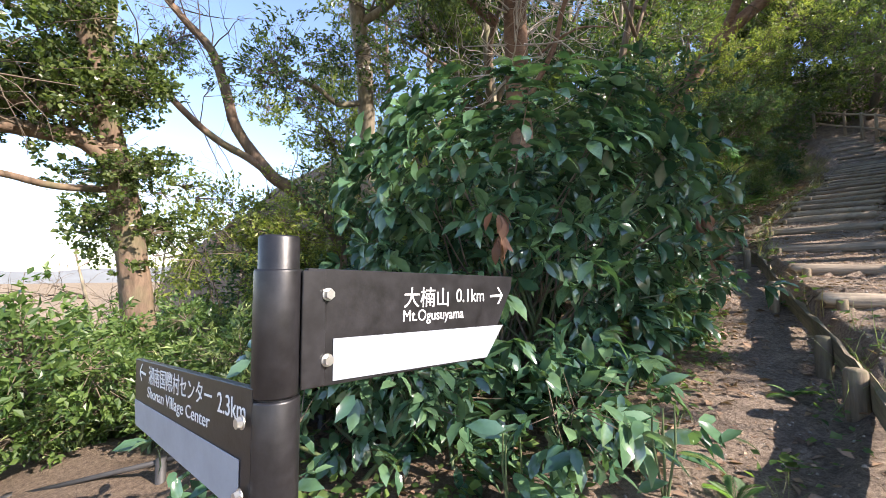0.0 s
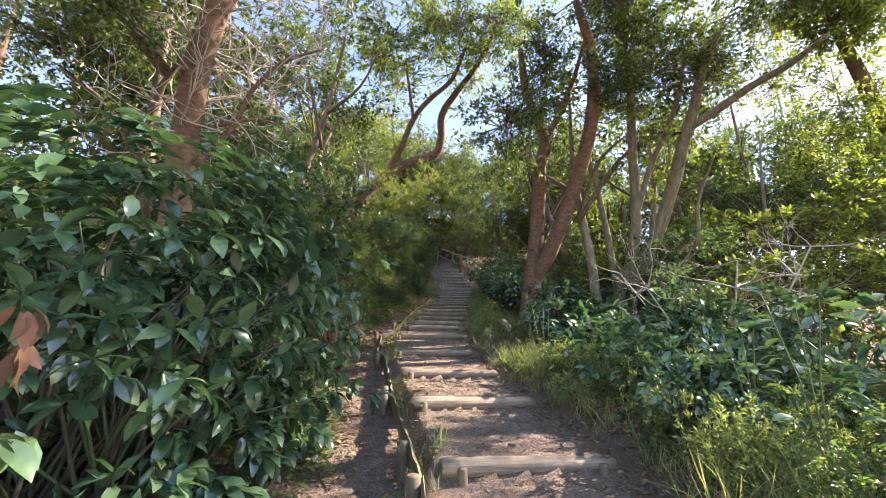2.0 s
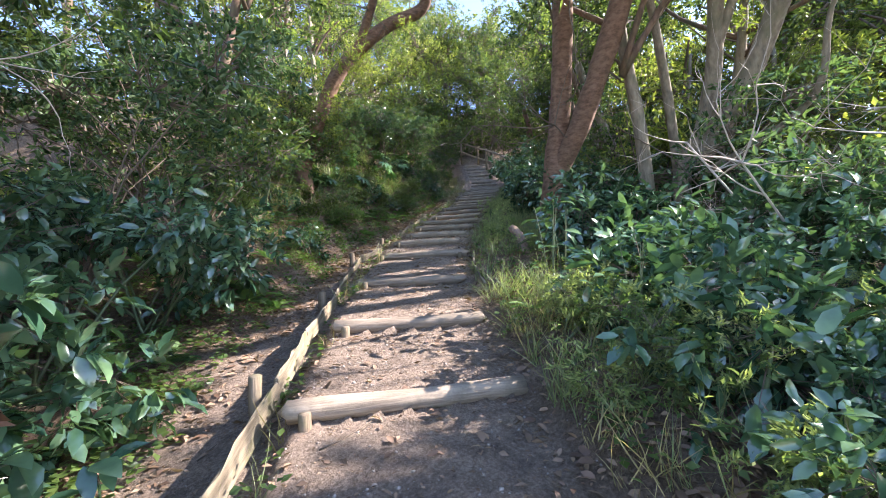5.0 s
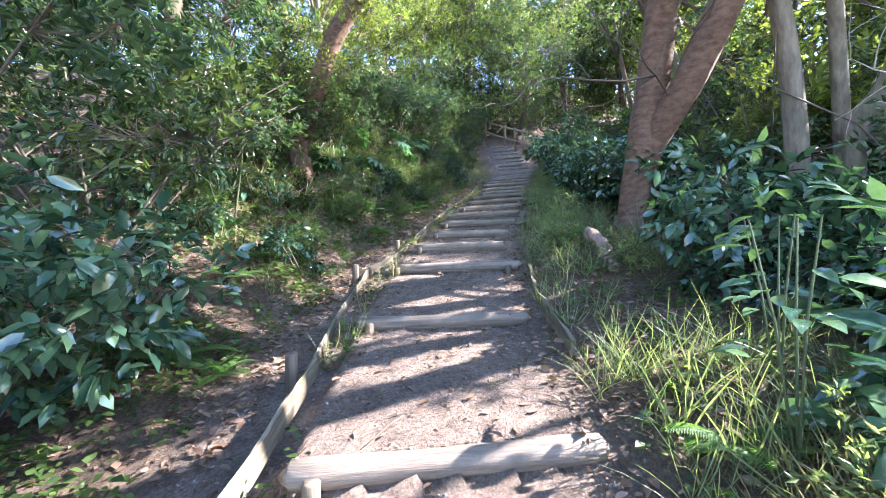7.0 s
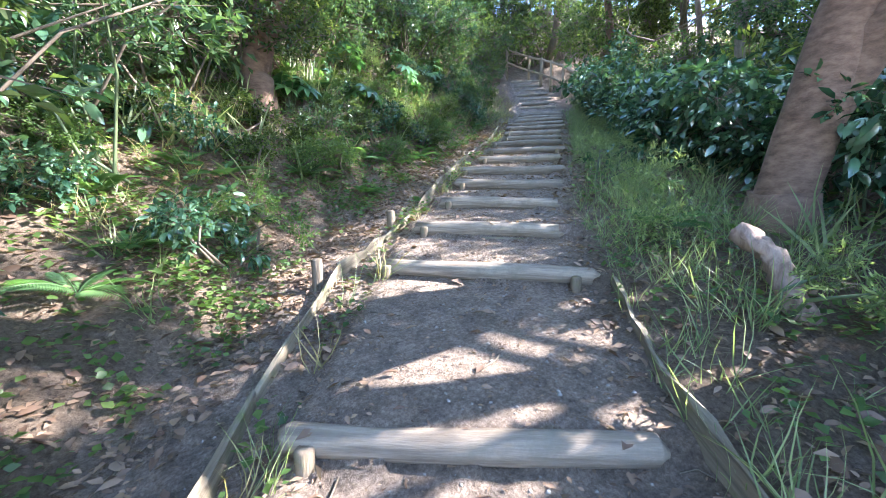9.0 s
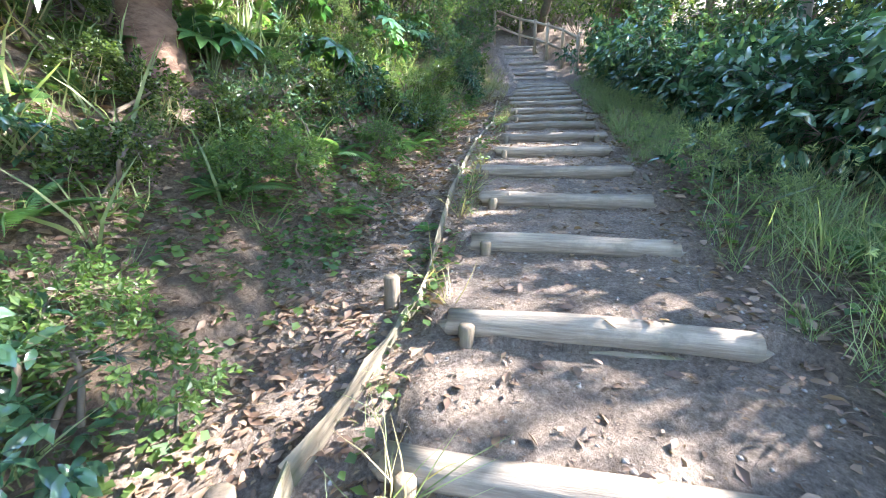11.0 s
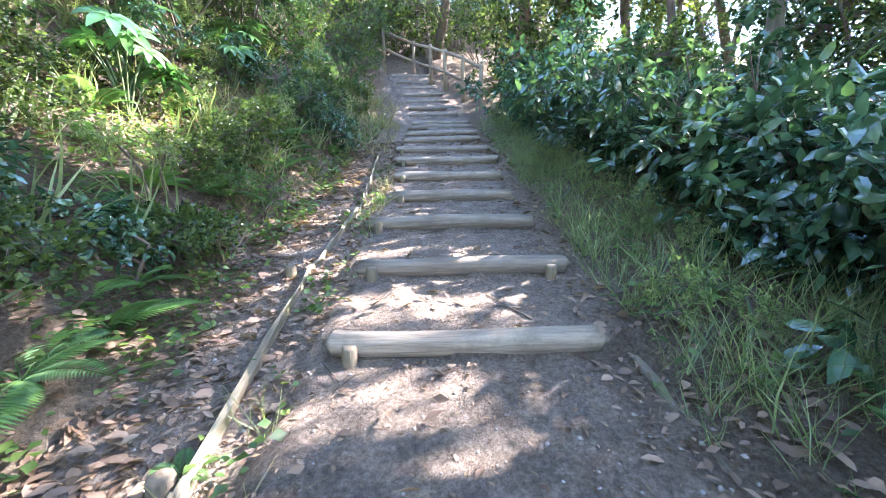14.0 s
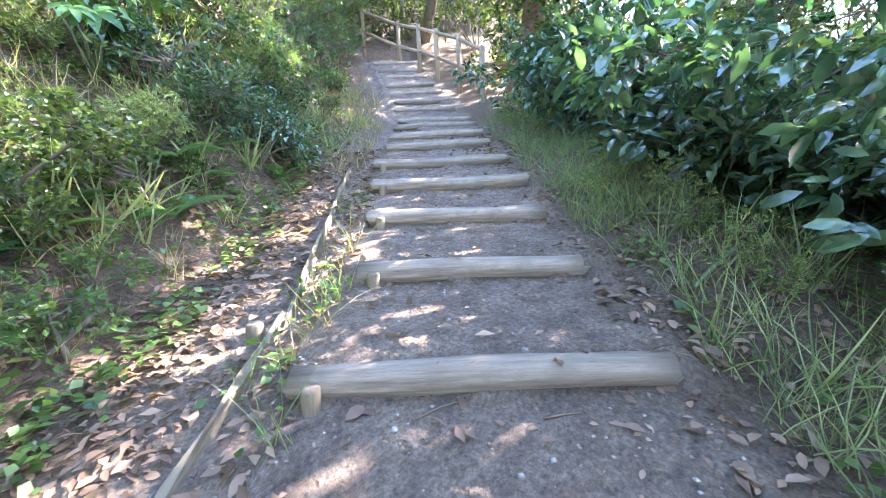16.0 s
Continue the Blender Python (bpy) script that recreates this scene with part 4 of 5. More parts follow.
# backlit sprays, the backlight carried by the yellow-green leaf colour
for c in around([(9.3, 1.5, 4.4), (9.8, 0.3, 4.8), (8.9, -0.3, 5.3), (10.0, 2.4, 4.7), (9.6, 3.2, 5.6), (9.2, 2.2, 6.2), (10.3, -0.6, 4.2)], 26, 0.5, 0.45, 0.8, 93):
    put_clump("light", stems, stems.location, c[:3], c[3], gaps=0.92)
for c in around([(6.5, 8.6, 6.0), (7.2, 9.6, 6.2), (8.2, 10.0, 6.4), (6.0, 9.8, 5.2)], 14, 0.6, 0.5, 0.85, 94):
    put_clump("light", arch, arch.location, c[:3], c[3], gaps=0.9)


# ---- the wood around: evergreen trees further off ----
rw = random.Random(77)


def wood_tree(x, y, h, seed, crowns=8):
    """A slender evergreen with four limbs."""
    g = gz(x, y)
    sway = (rw.gauss(0, 0.6), rw.gauss(0, 0.6))
    r = rw.uniform(0.07, 0.14)
    trunk = [(x, y, g, r), (x + sway[0] * 0.3 + rw.gauss(0, 0.1), y + sway[1] * 0.3, g + h * 0.3, r * 0.85), (x + sway[0] * 0.7, y + sway[1] * 0.7 + rw.gauss(0, 0.15), g + h * 0.62, r * 0.65), (x + sway[0], y + sway[1], g + h, r * 0.25)]
    top, mids = trunk[-1], trunk[2]
    tips, limbs = [top[:3]], []
    for j in range(4):
        q, ln = rw.uniform(0, 6.28), rw.uniform(1.0, 2.0)
        b = (mids[0] + math.cos(q) * ln, mids[1] + math.sin(q) * ln, mids[2] + rw.uniform(0.3, 1.6))
        tips.append(b)
        limbs.append([(mids[0], mids[1], mids[2] - rw.uniform(0, 1.2), r * 0.45), ((mids[0] + b[0]) / 2 + rw.gauss(0, 0.15), (mids[1] + b[1]) / 2 + rw.gauss(0, 0.15), (mids[2] + b[2]) / 2 - 0.1, r * 0.35), (*b, r * 0.15)])
    kind = "far_sunlit" if rw.random() < 0.4 else "far"
    t = tree("slender evergreen tree in the wood beside the stair", trunk, M["bark_grey"] if rw.random() < 0.5 else M["bark"], around(tips + [(x, y, g + h * 0.45)], crowns, 0.6, 0.75, 1.15, seed), kind, group="evergreen trees of the wood")
    for l in limbs:
        limb(t, l, M["bark"], "limb", 7, 3)


# added to shade the bank: last four; partly the five from (12.0, 5.6)
placed = [(20.0, 19.0), (22.0, 21.0), (19.4, 21.6), (23.0, 17.6), (21.0, 24.0), (17.0, 22.6), (12.0, 5.6), (13.6, 6.6), (15.0, 8.0), (16.6, 9.4), (18.2, 10.8), (10.6, 3.4), (13.4, 1.0), (12.6, -2.2), (15.0, 3.4), (16.9, 7.6), (18.2, 8.9), (19.4, 10.1), (20.6, 11.3)]
for k, (x, y) in enumerate(placed):
    wood_tree(x, y, 5.6 + 0.4 * (k % 5), k, 10)
count = 0
tries = 0
while count < 40 and tries < 6000:
    tries += 1
    s, w = rw.uniform(2.0, 36.0), rw.choice((-1, 1)) * rw.uniform(3.0, 14.0)
    if s > 26:
        w = rw.uniform(-11, 11)
    d = w + float(np.interp(s, MID_S, MID_D))
    x, y = s * AX[0] + d * RT[0], s * AX[1] + d * RT[1]
    if (w < 0 and s < 5.5) or (w > 0 and s < 8.5 and w < 9):
        continue
    if (x - 17.6) ** 2 + (y - 16.5) ** 2 < 2.0 or any((x - a) ** 2 + (y - b) ** 2 < 1.5 ** 2 for a, b in placed):
        continue
    placed.append((x, y))
    count += 1
    wood_tree(x, y, rw.uniform(5.0, 8.5), count)


# the wooded hill above the head of the stair, and the far side of the sunny slope
for k in range(26):
    s, w = 28.5 + (k % 13) * 0.95 + rw.uniform(-0.3, 0.3), -7.5 + (k * 5 % 13) * 1.25 + rw.uniform(-0.5, 0.5)
    wood_tree(s * AX[0] + (w - 1.5) * RT[0], s * AX[1] + (w - 1.5) * RT[1], rw.uniform(6.5, 9.5), 400 + k, 11)
for k in range(16):
    q, r = radians(-34 + k * 3.9 + rw.uniform(-1.2, 1.2)), 15.5 + (k * 5 % 7) * 1.3
    x, y = 1.0 + r * math.cos(q), r * math.sin(q)
    wood_tree(x, y, 0.46 * r - gz(x, y) * 0.6 - 1.2, 450 + k, 14)


# ---- shrubs ----
def shrub(x, y, size, kind, n, label, name="shrub", group="", mat="twig", height=1.0, spread=0.55, clump=1.0, up=0.45):
    g = gz(x, y)
    sh = thing(name, (x, y, g - 0.03), label, "shrub", group)
    rg = random.Random(int(x * 131 + y * 57))
    tubes, ends = [], []
    for i in range(n):
        q, rr = rg.uniform(0, 6.28), size * spread * math.sqrt(rg.random()) * 1.5
        p = Vector((x + rr * math.cos(q), y + rr * math.sin(q), g + height * size * rg.uniform(up * 0.6, 1.0)))
        ends.append(p)
        b = Vector((x + rg.gauss(0, 0.08), y + rg.gauss(0, 0.08), g - 0.05))
        c = b.lerp(p, 0.5) + Vector((rg.gauss(0, 0.08), rg.gauss(0, 0.08), 0.12 * size))
        pts = [b, b.lerp(c, 0.5), c, c.lerp(p, 0.6), p]
        tubes.append(tube([k - sh.location for k in pts], [0.014, 0.012, 0.01, 0.008, 0.004], 5, 0, False))
        put_clump(kind, sh, sh.location, p, clump * rg.uniform(0.75, 1.15))
    v, f = join_tubes(tubes)
    child("stem", mesh_of("stems", [tuple(k) for k in v], f, M[mat]), sh)
    return sh


# ---- the big glossy shrub behind the signpost ----
rb = np.random.default_rng(8)
bush = thing("aucuba_shrub", (0.7, 3.35, gz(0.7, 3.35) - 0.03), "large glossy dark-green broad-leaved shrub behind the signpost", "shrub")
BO = np.array(bush.location)
whorls = 720
a, b = rb.random(whorls) * 2 * math.pi, rb.random(whorls)
lift = 0.04 + 0.96 * b
belly = np.sqrt(np.maximum(1 - np.abs(lift * 1.25 - 0.42) ** 2.2, 0.06))
inward = 0.62 + 0.38 * rb.random(whorls) ** 0.4
knob = 1 + 0.16 * np.sin(3 * a + 5 * lift) + 0.1 * rb.normal(0, 1, whorls)
lobe = np.stack([1.42 * belly * np.cos(a) * inward * knob, 1.02 * belly * np.sin(a) * inward * knob, 2.35 * lift * (0.93 + 0.07 * knob)], -1)
tips = BO + lobe
gtip = ground(tips[:, 0], tips[:, 1])[0]
tips[:, 2] = np.maximum(tips[:, 2], gtip + 0.12)
outw = unit(lobe - np.array((0, 0, 0.9)))
per = 8
who = np.repeat(np.arange(whorls), per)
ring = np.tile(np.arange(per) * 2.4, whorls) + rb.random(whorls * per)
ref = unit(np.cross(outw, rb.normal(0, 1, (whorls, 3))))
ref2 = np.cross(outw, ref)
way = outw[who] * 0.55 + ref[who] * np.cos(ring)[:, None] + ref2[who] * np.sin(ring)[:, None]
way[:, 2] -= 0.38 + 0.25 * rb.random(whorls * per)
pos = tips[who] - outw[who] * (0.09 * rb.random((whorls * per, 1))) - BO
size = rb.uniform(0.1, 0.195, whorls * per)
near = np.argsort(tips[who] @ np.array((-0.25, 1.0, 0.0)) + rb.random(whorls * per) * 0.9)[:280]
rest = np.setdiff1d(np.arange(whorls * per), near)
v, f = leaves(LEAF_BROAD, pos[rest], way[rest], size[rest], rb.uniform(0.4, 0.5, len(rest)), rb, 1.5)
tagged(child("foliage", mesh_of("foliage", v, f, M["aucuba"]), bush), kind="stuff")
single = [mesh_of("leaf", leaves(LEAF_BROAD, np.zeros((1, 3)), np.array([(1.0, 0, 0)]), [1.0], [w], np.random.default_rng(i), 9.0)[0], LEAF_BROAD[1], M["aucuba_single"]) for i, w in enumerate((0.38, 0.42, 0.46))]
for i in near:
    q = Vector(way[i]).to_track_quat("X", "Z").to_matrix().to_4x4()
    child("leaf", single[i % 3], bush, m=Matrix.Translation(pos[i]) @ q @ pose(0, 0, 0, R.uniform(-25, 25)) @ Matrix.Scale(size[i], 4))
for i in range(0, whorls, 14):
    p = Vector(tips[i] - BO)
    base = Vector((R.gauss(0, 0.25), R.gauss(0, 0.2), -0.1))
    c = base.lerp(p, 0.5) + Vector((R.gauss(0, 0.1), R.gauss(0, 0.1), 0.2))
    tv, tf = tube([base, base.lerp(c, 0.5), c, c.lerp(p, 0.55), p], [0.013, 0.011, 0.008, 0.006, 0.003], 6, 0, False)
    child("stem", mesh_of("stem", [tuple(k) for k in tv], tf, M["twig"] if i % 28 else M["stem_green"]), bush)
# withered leaves hanging in it
for x, y, z in ((0.31, 2.12, 1.50), (0.33, 2.15, 1.38), (1.95, 2.95, 1.60), (2.12, 3.05, 1.35)):
    wl = thing("withered_leaf", (x, y, z), "curled brown withered leaf hanging in the glossy shrub", "leaf", "withered hanging leaves")
    n = 7
    lv, lf = leaves(LEAF_BROAD, rb.normal(0, 0.015, (n, 3)), np.array([(0.1, 0, -1)]) + rb.normal(0, 0.25, (n, 3)), rb.uniform(0.08, 0.15, n), np.full(n, 0.4), rb, 0.2)
    child("leaf", mesh_of("leaf", lv, lf, M["withered"]), wl)

# ---- other broad-leaved shrubs ----
AU = "glossy dark-green broad-leaved evergreen shrub"
for x, y, s, n, note in [
        (0.1, 2.3, 0.55, 4, " at the foot of the larger one"), (0.75, 2.2, 0.4, 3, " at the foot of the larger one"), (-0.4, 2.3, 0.7, 5, " at the foot of the larger one"),
        (2.6, 5.9, 1.2, 10, " on the litter beside the rut"), (1.9, 5.0, 1.5, 10, " on the litter beside the rut"), (1.7, 4.4, 1.0, 7, " on the litter beside the rut"),
        (5.6, 2.3, 0.7, 7, " catching the sun beside the stair"), (6.6, 2.8, 0.9, 9, " catching the sun beside the stair"), (7.4, 3.9, 0.75, 6, " under the twin-trunked tree"),
        (5.3, 0.0, 1.15, 11, " with backlit leaves beside the path"), (6.6, 1.2, 0.95, 9, " catching the sun beside the stair"), (7.6, 2.4, 1.1, 10, " among dry twigs"),
        (9.2, 5.0, 0.9, 6, " under the twin-trunked tree"), (12.4, 8.3, 1.6, 14, " on the slope beside the stair"), (13.6, 9.4, 1.8, 15, " on the slope beside the stair"),
        (11.3, 7.0, 1.3, 10, " on the slope beside the stair"), (15.2, 10.9, 1.8, 12, " on the slope beside the stair"), (9.9, 6.3, 1.0, 8, " on the slope beside the stair"), (16.6, 12.4, 1.6, 10, " below the wooden fence"),
        (4.2, 8.3, 1.3, 8, " at the foot of the bank"), (7.7, 4.0, 0.75, 8, " beside the broken stump"), (5.0, 1.7, 0.45, 5, " catching the sun beside the stair"),
        (5.2, 0.9, 0.55, 6, " catching the sun beside the stair")]:
    shrub(x, y, s, "aucuba", n, AU + note, "aucuba_shrub", "broad-leaved shrubs", "stem_green", height=0.8 if "slope" in note or "sun" in note else 1.0)

# a hedge of them along the lower side of the upper stair
rh = random.Random(19)
for i in range(14):
    s = 11.0 + i * 0.78
    d = rh.uniform(2.15, 2.65) + float(np.interp(s, MID_S, MID_D))
    shrub(s * AX[0] + d * RT[0], s * AX[1] + d * RT[1], rh.uniform(0.8, 1.15), "aucuba", 9, AU + " on the slope beside the stair", "aucuba_shrub", "broad-leaved shrubs", "stem_green", spread=0.45, height=0.9)

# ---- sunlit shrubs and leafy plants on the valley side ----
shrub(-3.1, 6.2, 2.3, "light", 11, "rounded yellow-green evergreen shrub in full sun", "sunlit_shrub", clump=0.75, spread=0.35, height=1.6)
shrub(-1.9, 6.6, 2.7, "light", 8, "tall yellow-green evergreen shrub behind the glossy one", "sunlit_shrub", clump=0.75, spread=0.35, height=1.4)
for x, y, s, n in [(-2.5, 2.9, 0.75, 7), (-1.7, 3.6, 0.7, 6), (-2.9, 3.9, 1.0, 7), (-3.6, 3.0, 0.8, 6), (-1.2, 4.4, 0.9, 6), (-4.6, 4.6, 1.2, 7), (-2.4, 4.9, 0.9, 6)]:
    shrub(x, y, s, "fresh", n, "bright green leafy plant on the sunny valley slope", "leafy_plant", "leafy plants of the valley slope", clump=0.85)

rk = random.Random(53)
for i in range(16):
    x, y = -3.2 + 0.17 * i, rk.uniform(2.55, 3.7)
    shrub(x, y, rk.uniform(0.3, 0.45), "weed" if i % 3 else "fresh", 3, "bright green weedy plant at the sunny valley edge", "leafy_plant", "leafy plants of the valley slope", "stem_green", clump=rk.uniform(0.6, 0.9))
for i in range(9):
    s = 23.5 + i * 0.6
    d = -rk.uniform(1.7, 3.4) + float(np.interp(s, MID_S, MID_D))
    shrub(s * AX[0] + d * RT[0], s * AX[1] + d * RT[1], rk.uniform(0.7, 1.3), "mixed" if i % 2 else "shade", 5, "leafy evergreen shrub on the bank above the stair", "bank_shrub", "shrubs on the bank", clump=0.65)

# ---- undergrowth of the wood ----
rs = random.Random(3)
for i in range(64):
    s = rs.uniform(3.5, 31.0)
    w = rs.choice((-1, 1)) * rs.uniform(2.9, 9.5)
    if s > 26.5:
        w = rs.uniform(-7, 7)
    if w < 0:
        w -= 0.8
        if s < 5:
            continue
    elif s < 8:
        w += 2.2
    elif s > 20:
        w += 0.5
    d = w + float(np.interp(s, MID_S, MID_D))
    x, y = s * AX[0] + d * RT[0], s * AX[1] + d * RT[1]
    shrub(x, y, rs.uniform(1.1, 2.6), rs.choice(("shade", "shade", "mixed")), 5, "dense small-leaved evergreen undergrowth shrub", "undergrowth_shrub", "undergrowth of the wood", clump=0.85)
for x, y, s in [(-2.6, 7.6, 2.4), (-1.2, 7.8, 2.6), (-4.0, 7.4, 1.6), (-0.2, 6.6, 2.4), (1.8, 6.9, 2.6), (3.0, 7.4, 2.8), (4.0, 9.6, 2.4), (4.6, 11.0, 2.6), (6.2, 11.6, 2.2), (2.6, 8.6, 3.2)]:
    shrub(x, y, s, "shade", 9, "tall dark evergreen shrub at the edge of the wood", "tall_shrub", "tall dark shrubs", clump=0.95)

# low foliage on the wood's far right, its sunlit look put into the leaf colour
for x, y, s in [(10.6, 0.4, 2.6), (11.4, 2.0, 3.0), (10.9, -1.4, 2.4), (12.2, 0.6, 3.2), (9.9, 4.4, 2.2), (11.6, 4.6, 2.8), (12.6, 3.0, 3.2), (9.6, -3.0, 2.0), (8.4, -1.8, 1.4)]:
    shrub(x, y, s, "far_sunlit", 7, "tall evergreen shrub in the sun, sunlit yellow-green also put into its leaf colour", "tall_shrub", "tall sunlit shrubs", clump=0.85, height=1.25)

# thicket along the top of the bank
rk = random.Random(15)
for i in range(20):
    s = 8.0 + i * 0.72
    d = -rk.uniform(3.1, 4.6) + float(np.interp(s, MID_S, MID_D))
    shrub(s * AX[0] + d * RT[0], s * AX[1] + d * RT[1], rk.uniform(0.9, 1.6), rk.choice(("shade", "shade", "mixed")), 5, "leafy evergreen shrub on the bank above the stair", "bank_shrub", "shrubs on the bank", clump=0.7)

# foliage behind the fence and across the head of the stair
for x, y, s in [(19.2, 14.6, 2.6), (20.2, 16.2, 3.0), (21.0, 18.0, 3.2), (20.4, 20.2, 3.2), (18.6, 21.4, 3.0), (22.4, 15.6, 3.4), (23.0, 19.6, 3.6), (19.0, 12.6, 2.4), (21.4, 22.2, 3.4), (16.6, 20.4, 2.6), (18.2, 20.2, 2.4), (19.6, 21.4, 3.0), (17.4, 21.6, 2.8), (22.0, 24.0, 3.2)]:
    shrub(x, y, s, "far", 15, "tall evergreen shrub behind the wooden fence", "tall_shrub", "tall shrubs behind the fence", clump=0.95, height=1.25)
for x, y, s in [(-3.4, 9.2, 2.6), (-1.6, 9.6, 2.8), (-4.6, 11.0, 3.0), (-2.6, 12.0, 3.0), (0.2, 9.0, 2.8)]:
    shrub(x, y, s, "far_sunlit", 6, "tall evergreen shrub in the sun, sunlit yellow-green also put into its leaf colour", "tall_shrub", "tall sunlit shrubs", clump=0.9, height=1.1)
# low sunny plants between the stair and the shrubs
rk = random.Random(25)
for i in range(10):
    s, w = 2.4 + i * 0.42, rk.uniform(1.25, 2.3)
    d = w + float(np.interp(s, MID_S, MID_D))
    shrub(s * AX[0] + d * RT[0], s * AX[1] + d * RT[1], rk.uniform(0.25, 0.45), "aucuba" if i % 2 else "fresh", 3, "low green leafy plant in the sun beside the stair", "leafy_plant", "leafy plants beside the stair", clump=0.5)

for i in range(34):
    s, w = 1.4 + i * 0.13, rk.uniform(1.0, 3.2)
    d = w + float(np.interp(s, MID_S, MID_D))
    shrub(s * AX[0] + d * RT[0], s * AX[1] + d * RT[1], rk.uniform(0.12, 0.2) + 0.1 * w, "weed", 3, "pale green weedy plant in the sun beside the stair", "leafy_plant", "leafy plants beside the stair", "stem_green", clump=rk.uniform(0.45, 0.7))
for i in range(16):
    s, w = 8.5 + i * 0.72, rk.uniform(1.15, 1.7)
    d = w + float(np.interp(s, MID_S, MID_D))
    shrub(s * AX[0] + d * RT[0], s * AX[1] + d * RT[1], rk.uniform(0.25, 0.45), "weed", 2, "pale green weedy plant beside the stair", "leafy_plant", "leafy plants beside the stair", "stem_green", clump=rk.uniform(0.4, 0.6))

# undergrowth closing the view on the lower side of the stair
for i in range(13):
    s = 8.6 + i * 0.95
    d = rk.uniform(4.6, 6.8) + float(np.interp(s, MID_S, MID_D))
    shrub(s * AX[0] + d * RT[0], s * AX[1] + d * RT[1], rk.uniform(2.0, 2.8), "mixed" if i % 2 else "shade", 7, "dense small-leaved evergreen undergrowth shrub", "undergrowth_shrub", "undergrowth of the wood", clump=0.9, height=1.15)

# low leafy plants and young shrubs over the face of the bank
rk = random.Random(37)
for i in range(72):
    s = 8.2 + i * 0.2
    d = -rk.uniform(1.75, 3.3) + float(np.interp(s, MID_S, MID_D))
    shrub(s * AX[0] + d * RT[0], s * AX[1] + d * RT[1], rk.uniform(0.22, 0.6), rk.choice(("ivy", "weed", "fresh", "shade", "aucuba")), rk.randint(2, 4), "low leafy plant among dead leaves on the bank", "bank_plant", "plants on the bank", clump=rk.uniform(0.4, 0.6))
for i in range(9):
    s = 16.5 + i * 1.0
    d = -rk.uniform(2.9, 4.2) + float(np.interp(s, MID_S, MID_D))
    shrub(s * AX[0] + d * RT[0], s * AX[1] + d * RT[1], rk.uniform(1.5, 2.2), "mixed" if i % 2 else "shade", 7, "leafy evergreen shrub on the bank above the stair", "bank_shrub", "shrubs on the bank", clump=0.8, height=1.1)

# trees standing further down the sunny slope
for k, (x, y, h) in enumerate([(17.0, 1.5, 9.5), (19.5, -1.0, 11), (16.5, -3.5, 10.5), (15.0, -6.0, 10), (24.0, 0.5, 13), (20.5, -5.5, 12), (25.0, -4.0, 13)]):
    wood_tree(x, y, h, 300 + k, 16)


# ---- bare trees across the valley ----
rv = random.Random(41)
for i in range(9):
    x, y = rv.uniform(-13, -3.5), rv.uniform(8.5, 17)
    g = gz(x, y)
    h = rv.uniform(4.5, 7.5)
    pts = [(x, y, g, 0.09), (x + rv.gauss(0, 0.3), y, g + h * 0.4, 0.07), (x + rv.gauss(0, 0.6), y, g + h, 0.015)]
    bt = tree("bare leafless tree beyond the valley edge", pts, M["bark_grey"], group="bare trees beyond the valley")
    twigs_along(bt, pts, M["twig"], 16, 1.9, i, 0.02, "bare_crown")
twigs_along(lean, [(-2.94, 5.59, 3.25, 0.07), (-3.21, 5.35, 4.29, 0.06), (-3.70, 5.06, 4.89, 0.04)], M["twig"], 14, 1.3, 5, 0.012, "bare_twig_spray")
twigs_along(lean, [(-3.17, 5.43, 3.07, 0.05), (-3.83, 4.82, 3.87, 0.03)], M["twig"], 10, 1.2, 6, 0.01, "bare_twig_spray")
twigs_along(ivy, [(-3.65, 4.00, 2.54, 0.09), (-3.99, 3.28, 2.54, 0.07), (-3.99, 2.91, 2.73, 0.05)], M["twig"], 14, 1.2, 7, 0.012, "bare_twig_spray")
twigs_along(vine, [(1.15, 5.82, 3.64, 0.17), (1.01, 5.27, 4.75, 0.16), (1.10, 4.50, 5.94, 0.14)], M["pale_twig"], 64, 1.15, 9, 0.015, "dead_vine_spray")
twigs_along(vine, [(1.27, 5.59, 3.73, 0.04), (1.57, 4.86, 4.63, 0.03), (2.06, 4.10, 5.11, 0.012)], M["pale_twig"], 14, 0.9, 10, 0.012, "dead_vine_spray")
for src, nm in ((arch, 11), (twin, 12), (stems, 13), (pale, 14), (edge, 15)):
    tops = [c for c in src.children if c.name.startswith("limb")]
    p = [(*(src.location + tops[0].data.vertices[0].co), 0.05), (*(src.location + tops[0].data.vertices[-1].co), 0.03)]
    twigs_along(src, p, M["twig"], 14, 1.5, nm, 0.014, "twig_spray")

# ---- dry leafless bush beside the sunny shrubs ----
dry = thing("dry_bush", (7.7, 1.5, gz(7.7, 1.5)), "dry leafless bush of pale tangled twigs", "bush")
for k in range(7):
    q = k * 0.9
    p0 = (7.7 + 0.2 * math.cos(q), 1.5 + 0.2 * math.sin(q), gz(7.7, 1.5), 0.016)
    p1 = (7.7 + 1.3 * math.cos(q), 1.5 + 1.3 * math.sin(q), gz(7.7, 1.5) + 1.35 + 0.25 * (k % 3), 0.009)
    limb(dry, [p0, p1], M["pale_twig"], "stem", 6, 3, 0.1)
    twigs_along(dry, [p0, p1], M["pale_twig"], 9, 0.9, 60 + k, 0.01, "twig_spray")

